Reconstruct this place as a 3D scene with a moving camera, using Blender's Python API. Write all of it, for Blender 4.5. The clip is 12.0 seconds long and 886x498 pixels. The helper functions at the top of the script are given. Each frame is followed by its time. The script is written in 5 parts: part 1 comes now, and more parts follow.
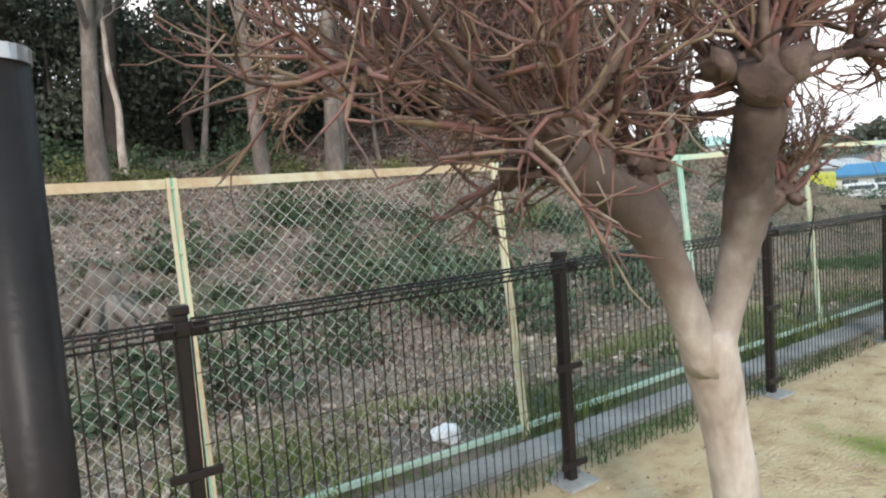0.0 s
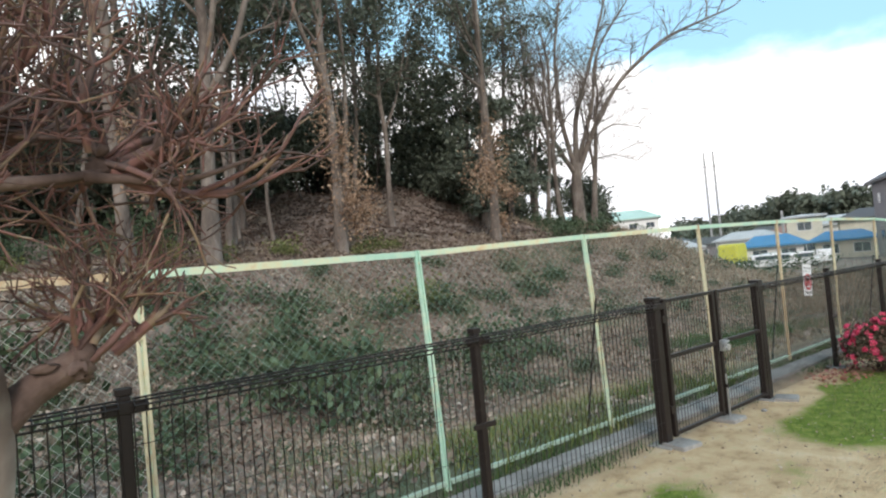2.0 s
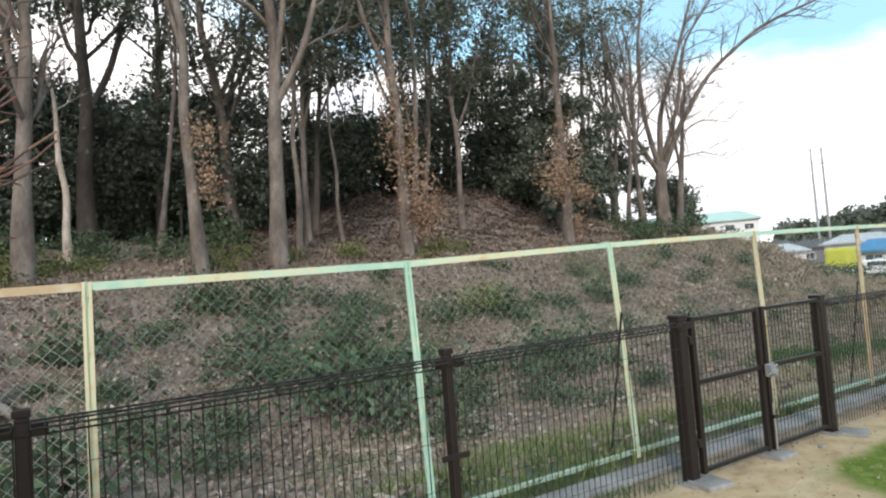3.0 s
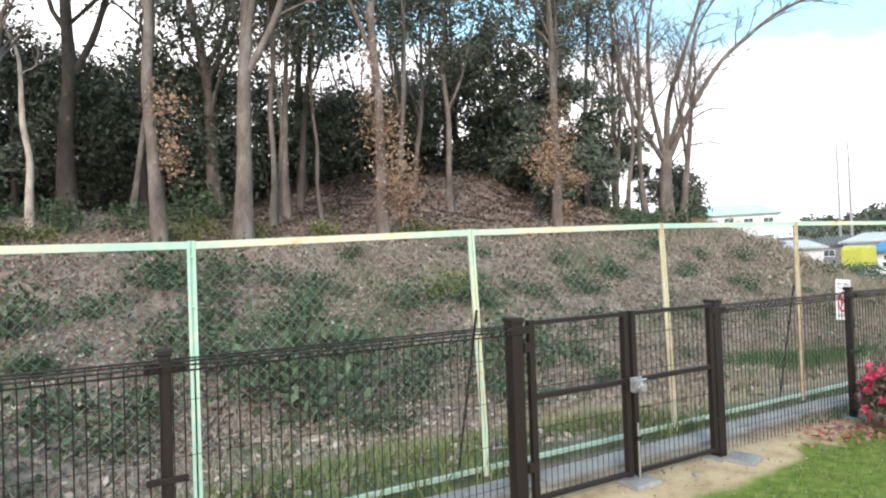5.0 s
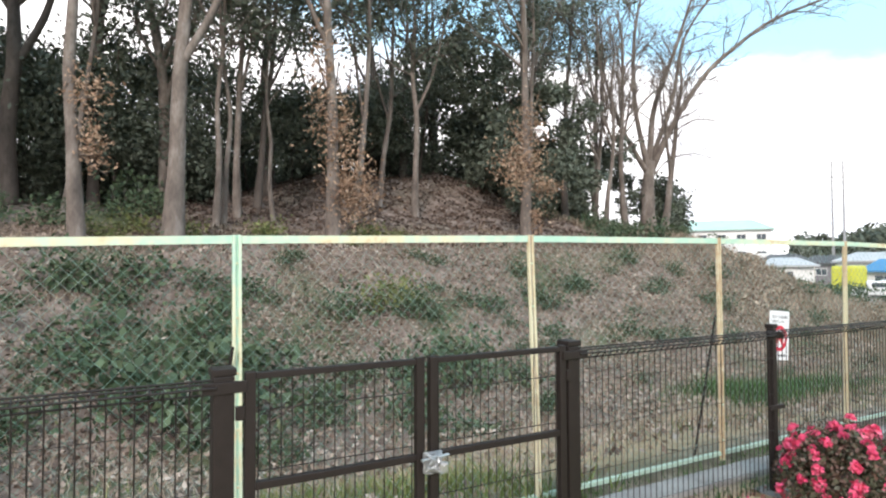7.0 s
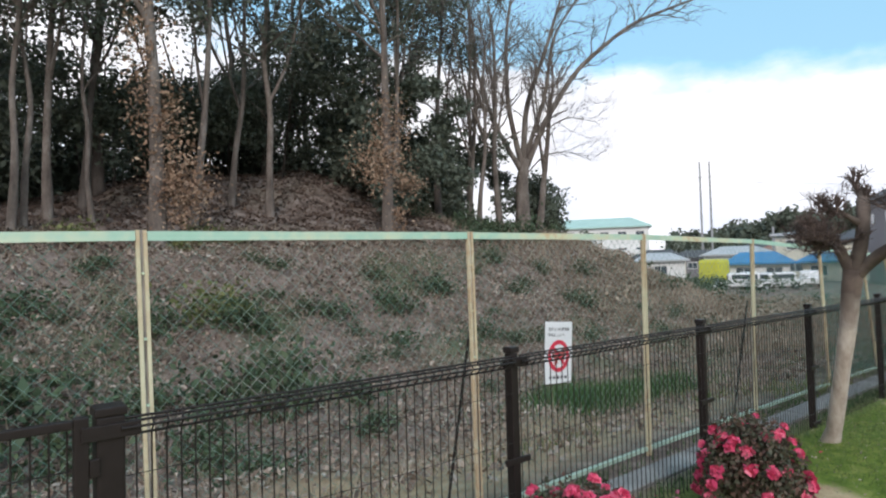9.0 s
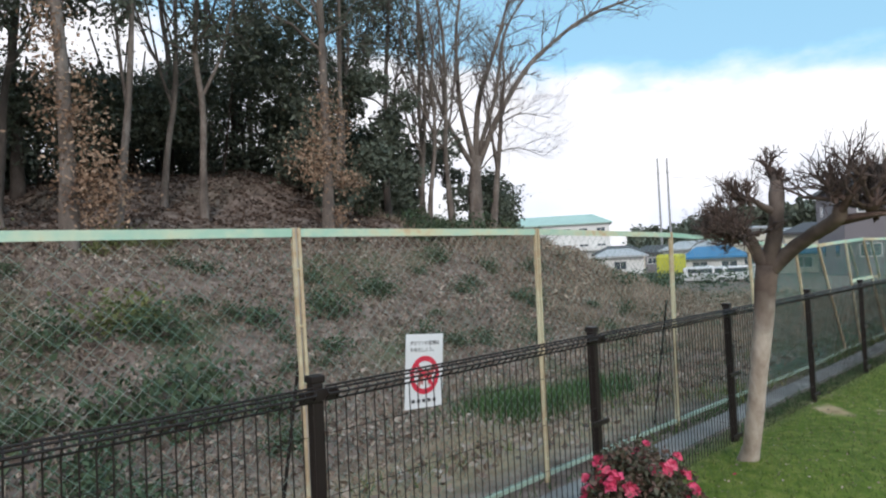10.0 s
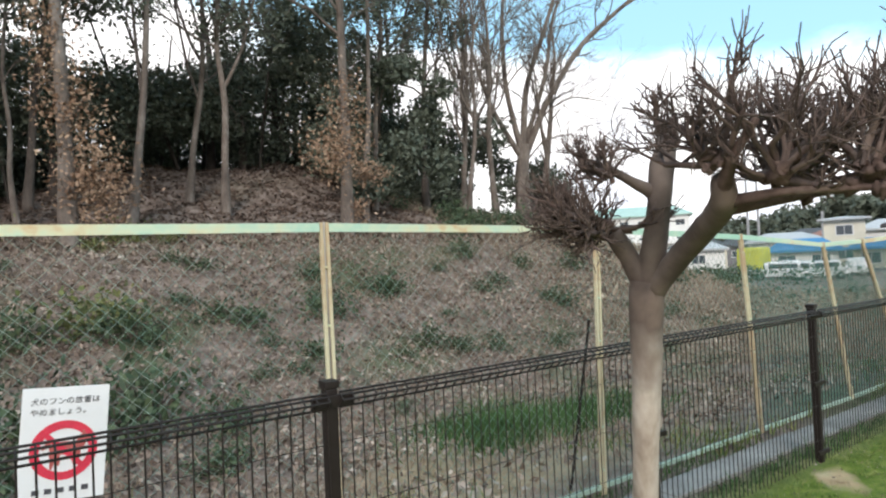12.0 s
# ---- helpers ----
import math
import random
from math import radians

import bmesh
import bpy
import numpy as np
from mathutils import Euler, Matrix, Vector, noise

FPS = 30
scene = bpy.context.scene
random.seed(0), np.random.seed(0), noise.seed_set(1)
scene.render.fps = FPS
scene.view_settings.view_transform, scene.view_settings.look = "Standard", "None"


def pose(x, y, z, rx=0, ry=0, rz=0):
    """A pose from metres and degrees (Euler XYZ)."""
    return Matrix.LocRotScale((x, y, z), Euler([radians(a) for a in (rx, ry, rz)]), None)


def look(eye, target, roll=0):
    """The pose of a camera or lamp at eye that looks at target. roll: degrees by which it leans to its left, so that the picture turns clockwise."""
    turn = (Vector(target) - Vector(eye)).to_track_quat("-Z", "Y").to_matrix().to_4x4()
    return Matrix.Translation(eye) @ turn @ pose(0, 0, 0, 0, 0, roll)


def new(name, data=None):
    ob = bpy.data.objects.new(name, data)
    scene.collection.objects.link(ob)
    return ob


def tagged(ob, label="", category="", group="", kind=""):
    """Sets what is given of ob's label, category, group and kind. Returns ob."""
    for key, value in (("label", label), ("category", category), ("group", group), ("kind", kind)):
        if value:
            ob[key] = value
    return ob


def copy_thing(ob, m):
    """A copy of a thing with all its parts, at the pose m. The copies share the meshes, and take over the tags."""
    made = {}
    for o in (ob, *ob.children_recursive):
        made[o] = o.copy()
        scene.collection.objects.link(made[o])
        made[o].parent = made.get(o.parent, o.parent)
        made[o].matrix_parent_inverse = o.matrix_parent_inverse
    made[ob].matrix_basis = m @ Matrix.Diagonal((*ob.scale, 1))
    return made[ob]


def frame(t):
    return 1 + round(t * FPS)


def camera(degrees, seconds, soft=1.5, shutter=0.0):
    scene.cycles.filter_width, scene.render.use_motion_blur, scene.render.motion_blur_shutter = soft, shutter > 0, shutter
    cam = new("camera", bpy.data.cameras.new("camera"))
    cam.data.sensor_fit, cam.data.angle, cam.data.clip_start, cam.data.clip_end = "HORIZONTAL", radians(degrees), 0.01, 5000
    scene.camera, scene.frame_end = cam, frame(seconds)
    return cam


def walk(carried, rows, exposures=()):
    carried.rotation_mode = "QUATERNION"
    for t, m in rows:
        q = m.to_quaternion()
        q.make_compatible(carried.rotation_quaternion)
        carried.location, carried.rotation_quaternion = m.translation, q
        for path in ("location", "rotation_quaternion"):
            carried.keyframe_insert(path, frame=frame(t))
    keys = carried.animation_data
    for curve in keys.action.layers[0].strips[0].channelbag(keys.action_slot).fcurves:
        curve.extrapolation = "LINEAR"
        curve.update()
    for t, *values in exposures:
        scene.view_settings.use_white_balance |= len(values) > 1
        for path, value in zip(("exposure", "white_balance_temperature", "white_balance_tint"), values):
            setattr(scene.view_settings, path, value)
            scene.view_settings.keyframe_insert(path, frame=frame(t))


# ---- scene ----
cam = camera(71.9, 12.0, soft=2.2)
PATH = [
    (0, (1.358, -0.987, 1.517), (2.459, 0.676, 1.364), -4.1),
    (0.5, (1.706, -1.1, 1.615), (2.932, 0.48, 1.649), -3.4),
    (1, (2.124, -1.37, 1.586), (3.461, 0.112, 1.707), -3.8),
    (1.5, (2.61, -1.415, 1.573), (3.997, 0.026, 1.566), -4.4),
    (2, (3.027, -1.586, 1.594), (4.292, -0.038, 1.666), -5.0),
    (2.5, (3.417, -1.677, 1.603), (4.618, -0.079, 1.659), -5.2),
    (3, (3.787, -1.71, 1.616), (4.821, -0.002, 1.714), -4.3),
    (5, (5.32, -1.851, 1.583), (6.3, -0.109, 1.627), -2.0),
    (5.5, (5.666, -1.683, 1.609), (6.667, 0.048, 1.636), -1.3),
    (6, (6.119, -1.62, 1.598), (7.016, 0.167, 1.64), -1.1),
    (6.5, (6.58, -1.465, 1.607), (7.471, 0.325, 1.643), -0.5),
    (7, (7.105, -1.427, 1.637), (8.094, 0.31, 1.701), -0.2),
    (7.5, (7.584, -1.277, 1.657), (8.682, 0.394, 1.717), 0.3),
    (9.5, (9.594, -1.022, 1.657), (10.895, 0.495, 1.717), -2.4),
    (10, (10.134, -0.98, 1.651), (11.473, 0.504, 1.707), -2.7),
    (10.5, (10.739, -1.028, 1.656), (12.065, 0.467, 1.733), -2.4),
    (11, (11.319, -1.109, 1.67), (12.663, 0.371, 1.742), -3.0),
    (11.5, (11.865, -1.021, 1.679), (13.122, 0.533, 1.757), -3.2),
    (12, (12.437, -0.972, 1.666), (13.575, 0.672, 1.711), -2.6),
]
EXPOSURES = [(0, 0.16, 6550, 12), (0.5, 0.58, 6600, 12), (1.5, -0.1, 6650, 12), (3, 0.0, 6650, 12), (5, 0.48, 6600, 14), (6.5, 0.46, 6600, 14), (7.5, 0.30, 6600, 14), (9.5, -0.43, 6260, 13), (10.5, -0.36, 6310, 13), (11.5, -0.28, 6360, 13), (12, 0.0, 6600, 12)]
walk(cam, [(t, look(eye, target, roll)) for t, eye, target, roll in PATH], EXPOSURES)

# ---- world, sun ----
SUN_EL, SUN_AZ = radians(32), radians(215)
world = bpy.data.worlds.new("sky")
scene.world = world
world.use_nodes = True
wt = world.node_tree
wt.nodes.clear()


def wnode(kind, **kw):
    n = wt.nodes.new(kind)
    for k, v in kw.items():
        n.inputs[k].default_value = v
    return n


sky = wt.nodes.new("ShaderNodeTexSky")
sky.sky_type, sky.sun_disc, sky.sun_elevation, sky.sun_rotation = "NISHITA", False, SUN_EL, SUN_AZ
coord = wt.nodes.new("ShaderNodeTexCoord")
stretch = wt.nodes.new("ShaderNodeMapping")
stretch.inputs["Scale"].default_value = (1, 1, 2.2)
stretch.inputs["Location"].default_value = (0.35, 0.1, 0.0)
cloud_noise = wnode("ShaderNodeTexNoise", Scale=2.1, Detail=7.0, Roughness=0.55)
cloud_ramp = wt.nodes.new("ShaderNodeValToRGB")
cloud_ramp.color_ramp.elements[0].position, cloud_ramp.color_ramp.elements[1].position = 0.36, 0.50
cloud_ramp.color_ramp.elements[0].color = (0.55, 0.55, 0.55, 1)
veil = wt.nodes.new("ShaderNodeMix")
veil.data_type, veil.blend_type = "RGBA", "MIX"
veil.inputs["A"].default_value = (0.44, 0.85, 1.07, 1)
shade_noise = wnode("ShaderNodeTexNoise", Scale=4.0, Detail=5.0)
shade_ramp = wt.nodes.new("ShaderNodeValToRGB")
shade_ramp.color_ramp.elements[0].color = (0.78, 0.83, 0.92, 1)
shade_ramp.color_ramp.elements[1].color = (1.0, 1.0, 1.0, 1)
shade_ramp.color_ramp.elements[0].position, shade_ramp.color_ramp.elements[1].position = 0.3, 0.55
sep = wt.nodes.new("ShaderNodeSeparateXYZ")
low = wt.nodes.new("ShaderNodeMapRange")
for k, v in (("From Min", 0.10), ("From Max", 0.32), ("To Min", 0.35), ("To Max", -0.13)):
    low.inputs[k].default_value = v
addn = wt.nodes.new("ShaderNodeMath")
addn.operation = "ADD"
tilt = wt.nodes.new("ShaderNodeMath")
tilt.operation = "MULTIPLY_ADD"
tilt.inputs[1].default_value = 0.25
tilt2 = wt.nodes.new("ShaderNodeMath")
tilt2.operation = "SUBTRACT"
tilt2.inputs[1].default_value = 0.2
thin = wt.nodes.new("ShaderNodeMapRange")
for k, v in (("From Min", 0.38), ("From Max", 0.50), ("To Min", 0.0), ("To Max", 1.0)):
    thin.inputs[k].default_value = v
sky_bg, cloud_bg = wnode("ShaderNodeBackground", Strength=0.15), wnode("ShaderNodeBackground", Strength=1.55)
mixs, wout = wt.nodes.new("ShaderNodeMixShader"), wt.nodes.new("ShaderNodeOutputWorld")
for a, b in ((coord.outputs["Generated"], stretch.inputs["Vector"]), (stretch.outputs[0], cloud_noise.inputs["Vector"]),
             (coord.outputs["Generated"], sep.inputs[0]), (sep.outputs["X"], tilt.inputs[0]), (sep.outputs["Z"], tilt.inputs[2]),
             (tilt.outputs[0], tilt2.inputs[0]), (tilt2.outputs[0], low.inputs["Value"]),
             (cloud_noise.outputs["Fac"], addn.inputs[0]), (low.outputs["Result"], addn.inputs[1]),
             (addn.outputs[0], cloud_ramp.inputs["Fac"]), (stretch.outputs[0], shade_noise.inputs["Vector"]),
             (shade_noise.outputs["Fac"], shade_ramp.inputs["Fac"]), (shade_ramp.outputs["Color"], veil.inputs["B"]),
             (veil.outputs["Result"], cloud_bg.inputs["Color"]), (thin.outputs[0], veil.inputs["Factor"]), (addn.outputs[0], thin.inputs["Value"]),
             (sky.outputs["Color"], sky_bg.inputs["Color"]), (cloud_ramp.outputs["Color"], mixs.inputs["Fac"]),
             (sky_bg.outputs[0], mixs.inputs[1]), (cloud_bg.outputs[0], mixs.inputs[2]), (mixs.outputs[0], wout.inputs["Surface"])):
    wt.links.new(a, b)
sun = new("sun", bpy.data.lights.new("sun", "SUN"))
sun.data.energy, sun.data.angle, sun.data.color = 2.0, radians(10), (1.0, 0.95, 0.88)
sun_way = Vector((math.sin(SUN_AZ) * math.cos(SUN_EL), math.cos(SUN_AZ) * math.cos(SUN_EL), math.sin(SUN_EL)))
sun.rotation_euler = sun_way.to_track_quat("Z", "Y").to_euler()


# ---- materials ----


def material(name, stops, scale=8.0, rough=0.85, bump=0.3, fine=60.0, metal=0.0, island=0.0, per_object=0.0, stretch_z=1.0, specular=0.3):
    """Colour from a coarse and a fine noise through a ramp of stops, with fine relief."""
    m = bpy.data.materials.new(name)
    m.use_nodes = True
    t = m.node_tree
    p = t.nodes["Principled BSDF"]
    p.inputs["Roughness"].default_value, p.inputs["Metallic"].default_value = rough, metal
    p.inputs["Specular IOR Level"].default_value = specular
    c = t.nodes.new("ShaderNodeTexCoord")
    mp = t.nodes.new("ShaderNodeMapping")
    mp.inputs["Scale"].default_value = (1, 1, stretch_z)
    t.links.new(c.outputs["Object"], mp.inputs[0])
    n1, n2 = t.nodes.new("ShaderNodeTexNoise"), t.nodes.new("ShaderNodeTexNoise")
    n1.inputs["Scale"].default_value, n2.inputs["Scale"].default_value = scale, fine
    n1.inputs["Detail"].default_value = 5
    for n in (n1, n2):
        t.links.new(mp.outputs[0], n.inputs["Vector"])
    mix = t.nodes.new("ShaderNodeMath")
    mix.operation = "MULTIPLY_ADD"
    t.links.new(n2.outputs["Fac"], mix.inputs[0])
    mix.inputs[1].default_value = 0.35
    t.links.new(n1.outputs["Fac"], mix.inputs[2])
    last = mix.outputs[0]
    if island or per_object:
        g = t.nodes.new("ShaderNodeNewGeometry") if island else t.nodes.new("ShaderNodeObjectInfo")
        src = g.outputs["Random Per Island"] if island else g.outputs["Random"]
        k = t.nodes.new("ShaderNodeMath")
        k.operation = "MULTIPLY_ADD"
        t.links.new(src, k.inputs[0])
        k.inputs[1].default_value = island or per_object
        t.links.new(last, k.inputs[2])
        last = k.outputs[0]
    span = t.nodes.new("ShaderNodeMapRange")
    span.inputs["From Min"].default_value = 0.42
    span.inputs["From Max"].default_value = 0.95 + (island or per_object)
    t.links.new(last, span.inputs["Value"])
    r = t.nodes.new("ShaderNodeValToRGB")
    while len(r.color_ramp.elements) < len(stops):
        r.color_ramp.elements.new(0.5)
    for e, (pos, col) in zip(r.color_ramp.elements, stops):
        e.position, e.color = pos, (*col, 1)
    t.links.new(span.outputs[0], r.inputs["Fac"])
    t.links.new(r.outputs["Color"], p.inputs["Base Color"])
    if bump:
        b = t.nodes.new("ShaderNodeBump")
        b.inputs["Strength"].default_value, b.inputs["Distance"].default_value = bump, 0.02
        t.links.new(mix.outputs[0], b.inputs["Height"])
        t.links.new(b.outputs[0], p.inputs["Normal"])
    return m


def plain(name, col, rough=0.6, metal=0.0, spread=0.85, **kw):
    return material(name, [(0, tuple(c * spread for c in col)), (1, col)], rough=rough, metal=metal, **kw)


BROWN_POST = plain("dark_brown_powder_coat", (0.021, 0.015, 0.0135), 0.45, spread=0.7, scale=20, bump=0.1)
WIRE_DARK = plain("dark_brown_wire", (0.024, 0.018, 0.016), 0.45, scale=20, bump=0.0)
PALE_GREEN = material("weathered_green_paint", [(0, (0.30, 0.56, 0.43)), (0.34, (0.42, 0.62, 0.50)), (0.5, (0.56, 0.66, 0.50)), (0.62, (0.64, 0.62, 0.42)), (0.72, (0.60, 0.44, 0.26)), (0.82, (0.60, 0.60, 0.42)), (1, (0.62, 0.66, 0.52))],
                      scale=0.8, fine=16, rough=0.6, bump=0.15, per_object=0.22)
CREAM_RUST = material("faded_cream_rust_paint", [(0, (0.66, 0.64, 0.46)), (0.3, (0.62, 0.56, 0.38)), (0.5, (0.52, 0.38, 0.24)), (0.65, (0.62, 0.56, 0.40)), (1, (0.68, 0.66, 0.52))],
                      scale=1.2, fine=16, rough=0.6, bump=0.15, per_object=0.2)
RAIL_GREEN = plain("green_bottom_rail", (0.40, 0.52, 0.42), 0.7, scale=3, bump=0.1)
NET_GREEN = plain("teal_net", (0.07, 0.27, 0.23), 0.6, scale=9, bump=0.0)
WIRE_GREEN = material("coated_green_wire", [(0, (0.07, 0.18, 0.14)), (0.4, (0.15, 0.25, 0.20)), (0.7, (0.32, 0.36, 0.31)), (1, (0.52, 0.52, 0.47))], scale=0.6, fine=5, rough=0.5, bump=0.0)
# Paler wire for panels at x < 3; their backlit brightness is in the colour.
WIRE_BACKLIT = material("backlit_pale_wire", [(0, (0.22, 0.24, 0.20)), (0.45, (0.42, 0.43, 0.38)), (1, (0.66, 0.66, 0.60))], scale=0.8, fine=6, rough=0.5, bump=0.0)
CONCRETE = material("concrete", [(0, (0.13, 0.125, 0.115)), (0.35, (0.22, 0.21, 0.20)), (0.7, (0.29, 0.28, 0.265)), (1, (0.38, 0.365, 0.34))], scale=2.2, fine=30)
BARK_PALE = material("smooth_pale_bark", [(0, (0.24, 0.185, 0.15)), (0.4, (0.42, 0.345, 0.29)), (0.75, (0.56, 0.49, 0.43)), (1, (0.66, 0.60, 0.54))], scale=5, fine=30, bump=0.5, stretch_z=0.5)
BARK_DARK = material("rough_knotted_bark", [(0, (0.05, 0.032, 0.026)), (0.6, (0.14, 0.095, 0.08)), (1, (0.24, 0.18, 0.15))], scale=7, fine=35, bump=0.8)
TWIG = material("red_brown_twigs", [(0, (0.055, 0.038, 0.035)), (0.35, (0.12, 0.082, 0.072)), (0.6, (0.23, 0.115, 0.10)), (0.75, (0.24, 0.18, 0.115)), (0.9, (0.32, 0.26, 0.235)), (1, (0.48, 0.42, 0.40))], scale=2, fine=20, bump=0.0, island=0.5)


TWIG_DARK = material("dark_grey_brown_twigs", [(0, (0.036, 0.028, 0.026)), (0.4, (0.085, 0.064, 0.057)), (0.7, (0.15, 0.105, 0.09)), (1, (0.27, 0.21, 0.18))], scale=2, fine=20, bump=0.0, island=0.5)


def park_bark(name, height, dark, light):
    """Smooth pale bark below, rough brown bark above an uneven line."""
    m = BARK_PALE.copy()
    m.name = name
    t = m.node_tree
    p = t.nodes["Principled BSDF"]
    pale = p.inputs["Base Color"].links[0].from_socket
    c, s, n, k, a, r, x = (t.nodes.new(q) for q in ("ShaderNodeTexCoord", "ShaderNodeSeparateXYZ", "ShaderNodeTexNoise", "ShaderNodeMath", "ShaderNodeMapRange", "ShaderNodeValToRGB", "ShaderNodeMix"))
    k.operation, k.inputs[1].default_value, n.inputs["Scale"].default_value, n.inputs["Detail"].default_value = "MULTIPLY_ADD", 0.9, 5, 6
    t.links.new(c.outputs["Object"], s.inputs[0])
    t.links.new(c.outputs["Object"], n.inputs["Vector"])
    t.links.new(n.outputs["Fac"], k.inputs[0])
    t.links.new(s.outputs["Z"], k.inputs[2])
    for q, v in (("From Min", height + 0.30), ("From Max", height + 0.72)):
        a.inputs[q].default_value = v
    t.links.new(k.outputs[0], a.inputs["Value"])
    r.color_ramp.elements[0].color, r.color_ramp.elements[1].color = dark, light
    r.color_ramp.elements[0].position, r.color_ramp.elements[1].position = 0.35, 0.7
    t.links.new(n.outputs["Fac"], r.inputs["Fac"])
    x.data_type = "RGBA"
    t.links.new(a.outputs[0], x.inputs["Factor"])
    t.links.new(pale, x.inputs["A"])
    t.links.new(r.outputs["Color"], x.inputs["B"])
    t.links.new(x.outputs["Result"], p.inputs["Base Color"])
    return m


BARK_PARK = park_bark("two_toned_park_bark", 1.25, (0.045, 0.033, 0.028, 1), (0.18, 0.13, 0.11, 1))
BARK_PARK_PALE = park_bark("grey_brown_park_bark", 1.12, (0.06, 0.045, 0.038, 1), (0.21, 0.16, 0.135, 1))
BARK_MID = material("brown_knotted_bark", [(0, (0.08, 0.055, 0.045)), (0.5, (0.19, 0.135, 0.11)), (1, (0.32, 0.26, 0.22))], scale=6, fine=30, bump=0.8)
BARK_WOOD = material("grey_forest_bark", [(0, (0.08, 0.064, 0.056)), (0.5, (0.17, 0.138, 0.118)), (1, (0.30, 0.262, 0.235))], scale=2.5, fine=16, bump=0.8, stretch_z=0.4)
# The forest bark again, with the shade deep in the wood put into its colour.
BARK_SHADE = material("shaded_forest_bark", [(0, (0.05, 0.04, 0.035)), (1, (0.14, 0.115, 0.10))], scale=2.5, fine=16, bump=0.6, stretch_z=0.4)
LEAF_DARK = material("evergreen_leaves", [(0, (0.055, 0.064, 0.048)), (0.5, (0.10, 0.117, 0.085)), (1, (0.17, 0.195, 0.15))], scale=0.5, fine=3, rough=0.55, bump=0.0, island=0.6)
LEAF_BROWN = material("withered_leaves", [(0, (0.15, 0.085, 0.058)), (0.5, (0.33, 0.215, 0.145)), (1, (0.56, 0.42, 0.30))], scale=0.8, fine=6, bump=0.0, island=0.6)
LEAF_SHRUB = material("shrub_leaves", [(0, (0.025, 0.042, 0.022)), (0.5, (0.058, 0.088, 0.045)), (0.85, (0.11, 0.145, 0.075)), (1, (0.24, 0.25, 0.14))], scale=1, fine=9, rough=0.6, bump=0.0, island=0.6)
LEAF_BUSH = material("dark_bush_leaves", [(0, (0.03, 0.032, 0.02)), (0.4, (0.075, 0.075, 0.045)), (0.7, (0.16, 0.085, 0.07)), (0.88, (0.22, 0.17, 0.13)), (1, (0.45, 0.40, 0.34))], scale=3, fine=20, rough=0.5, bump=0.0, island=0.6)
LITTER = material("dead_leaf_litter", [(0, (0.05, 0.037, 0.03)), (0.35, (0.18, 0.13, 0.105)), (0.7, (0.38, 0.30, 0.245)), (1, (0.72, 0.63, 0.55))], scale=0.4, fine=4, bump=0.0, island=0.8)
LEAF_YELLOW = material("yellow_green_leaves", [(0, (0.05, 0.06, 0.022)), (0.5, (0.13, 0.145, 0.05)), (1, (0.30, 0.30, 0.12))], scale=1, fine=9, rough=0.6, bump=0.0, island=0.6)
LITTER_DARK = material("brown_wood_litter", [(0, (0.055, 0.038, 0.03)), (0.5, (0.11, 0.076, 0.06)), (1, (0.21, 0.15, 0.12))], scale=0.4, fine=4, bump=0.0, island=0.8)
DRY_GRASS = material("dry_grass_blades", [(0, (0.13, 0.10, 0.07)), (0.6, (0.30, 0.235, 0.175)), (1, (0.56, 0.48, 0.38))], scale=0.5, fine=4, bump=0.0, island=0.8)
GRASS = material("green_grass_blades", [(0, (0.055, 0.09, 0.025)), (0.5, (0.12, 0.165, 0.05)), (0.8, (0.25, 0.26, 0.10)), (1, (0.42, 0.39, 0.19))], scale=0.7, fine=5, bump=0.0, island=0.7)
GRASS_TALL = material("dark_green_weeds", [(0, (0.025, 0.06, 0.02)), (0.6, (0.06, 0.125, 0.04)), (1, (0.13, 0.20, 0.07))], scale=0.7, fine=5, bump=0.0, island=0.7)
PETAL = material("pink_petals", [(0, (0.42, 0.025, 0.08)), (0.6, (0.70, 0.085, 0.18)), (1, (0.88, 0.30, 0.38))], scale=6, fine=30, bump=0.0, rough=0.5, island=0.5)
SIGN_WHITE = plain("white_sign_board", (0.80, 0.81, 0.82), 0.4, spread=0.93, scale=5, bump=0.0)
SIGN_RED = plain("faded_red_print", (0.72, 0.05, 0.09), 0.5, spread=0.8, scale=30, bump=0.0)
SIGN_FADED = plain("faded_brown_red_print", (0.50, 0.13, 0.12), 0.5, spread=0.8, scale=30, bump=0.0)
SIGN_BLACK = plain("grey_black_print", (0.08, 0.08, 0.09), 0.5, scale=30, bump=0.0)
STEEL = plain("galvanised_steel", (0.55, 0.55, 0.56), 0.35, 0.8, scale=30, bump=0.1)
WHITE_WALL = plain("white_render", (0.78, 0.78, 0.76), 0.8, scale=0.6, fine=6, bump=0.1)
GREY_WALL = plain("grey_siding", (0.20, 0.185, 0.20), 0.7, scale=0.6, fine=6, bump=0.1)
CREAM_WALL = plain("cream_render", (0.70, 0.66, 0.54), 0.8, scale=0.6, fine=6, bump=0.1)
ROOF_GREEN = plain("pale_green_metal_roof", (0.45, 0.62, 0.55), 0.5, scale=0.8, bump=0.1)
ROOF_DARK = plain("dark_roof_tiles", (0.09, 0.085, 0.09), 0.6, scale=1, bump=0.3)
ROOF_BLUE = plain("blue_sheet_roof", (0.06, 0.24, 0.46), 0.5, scale=1, bump=0.1)
ROOF_RED = plain("brown_red_roof_tiles", (0.32, 0.15, 0.11), 0.6, scale=1, bump=0.3)
ROOF_GREY = plain("light_grey_roof", (0.5, 0.51, 0.52), 0.6, scale=1, bump=0.1)
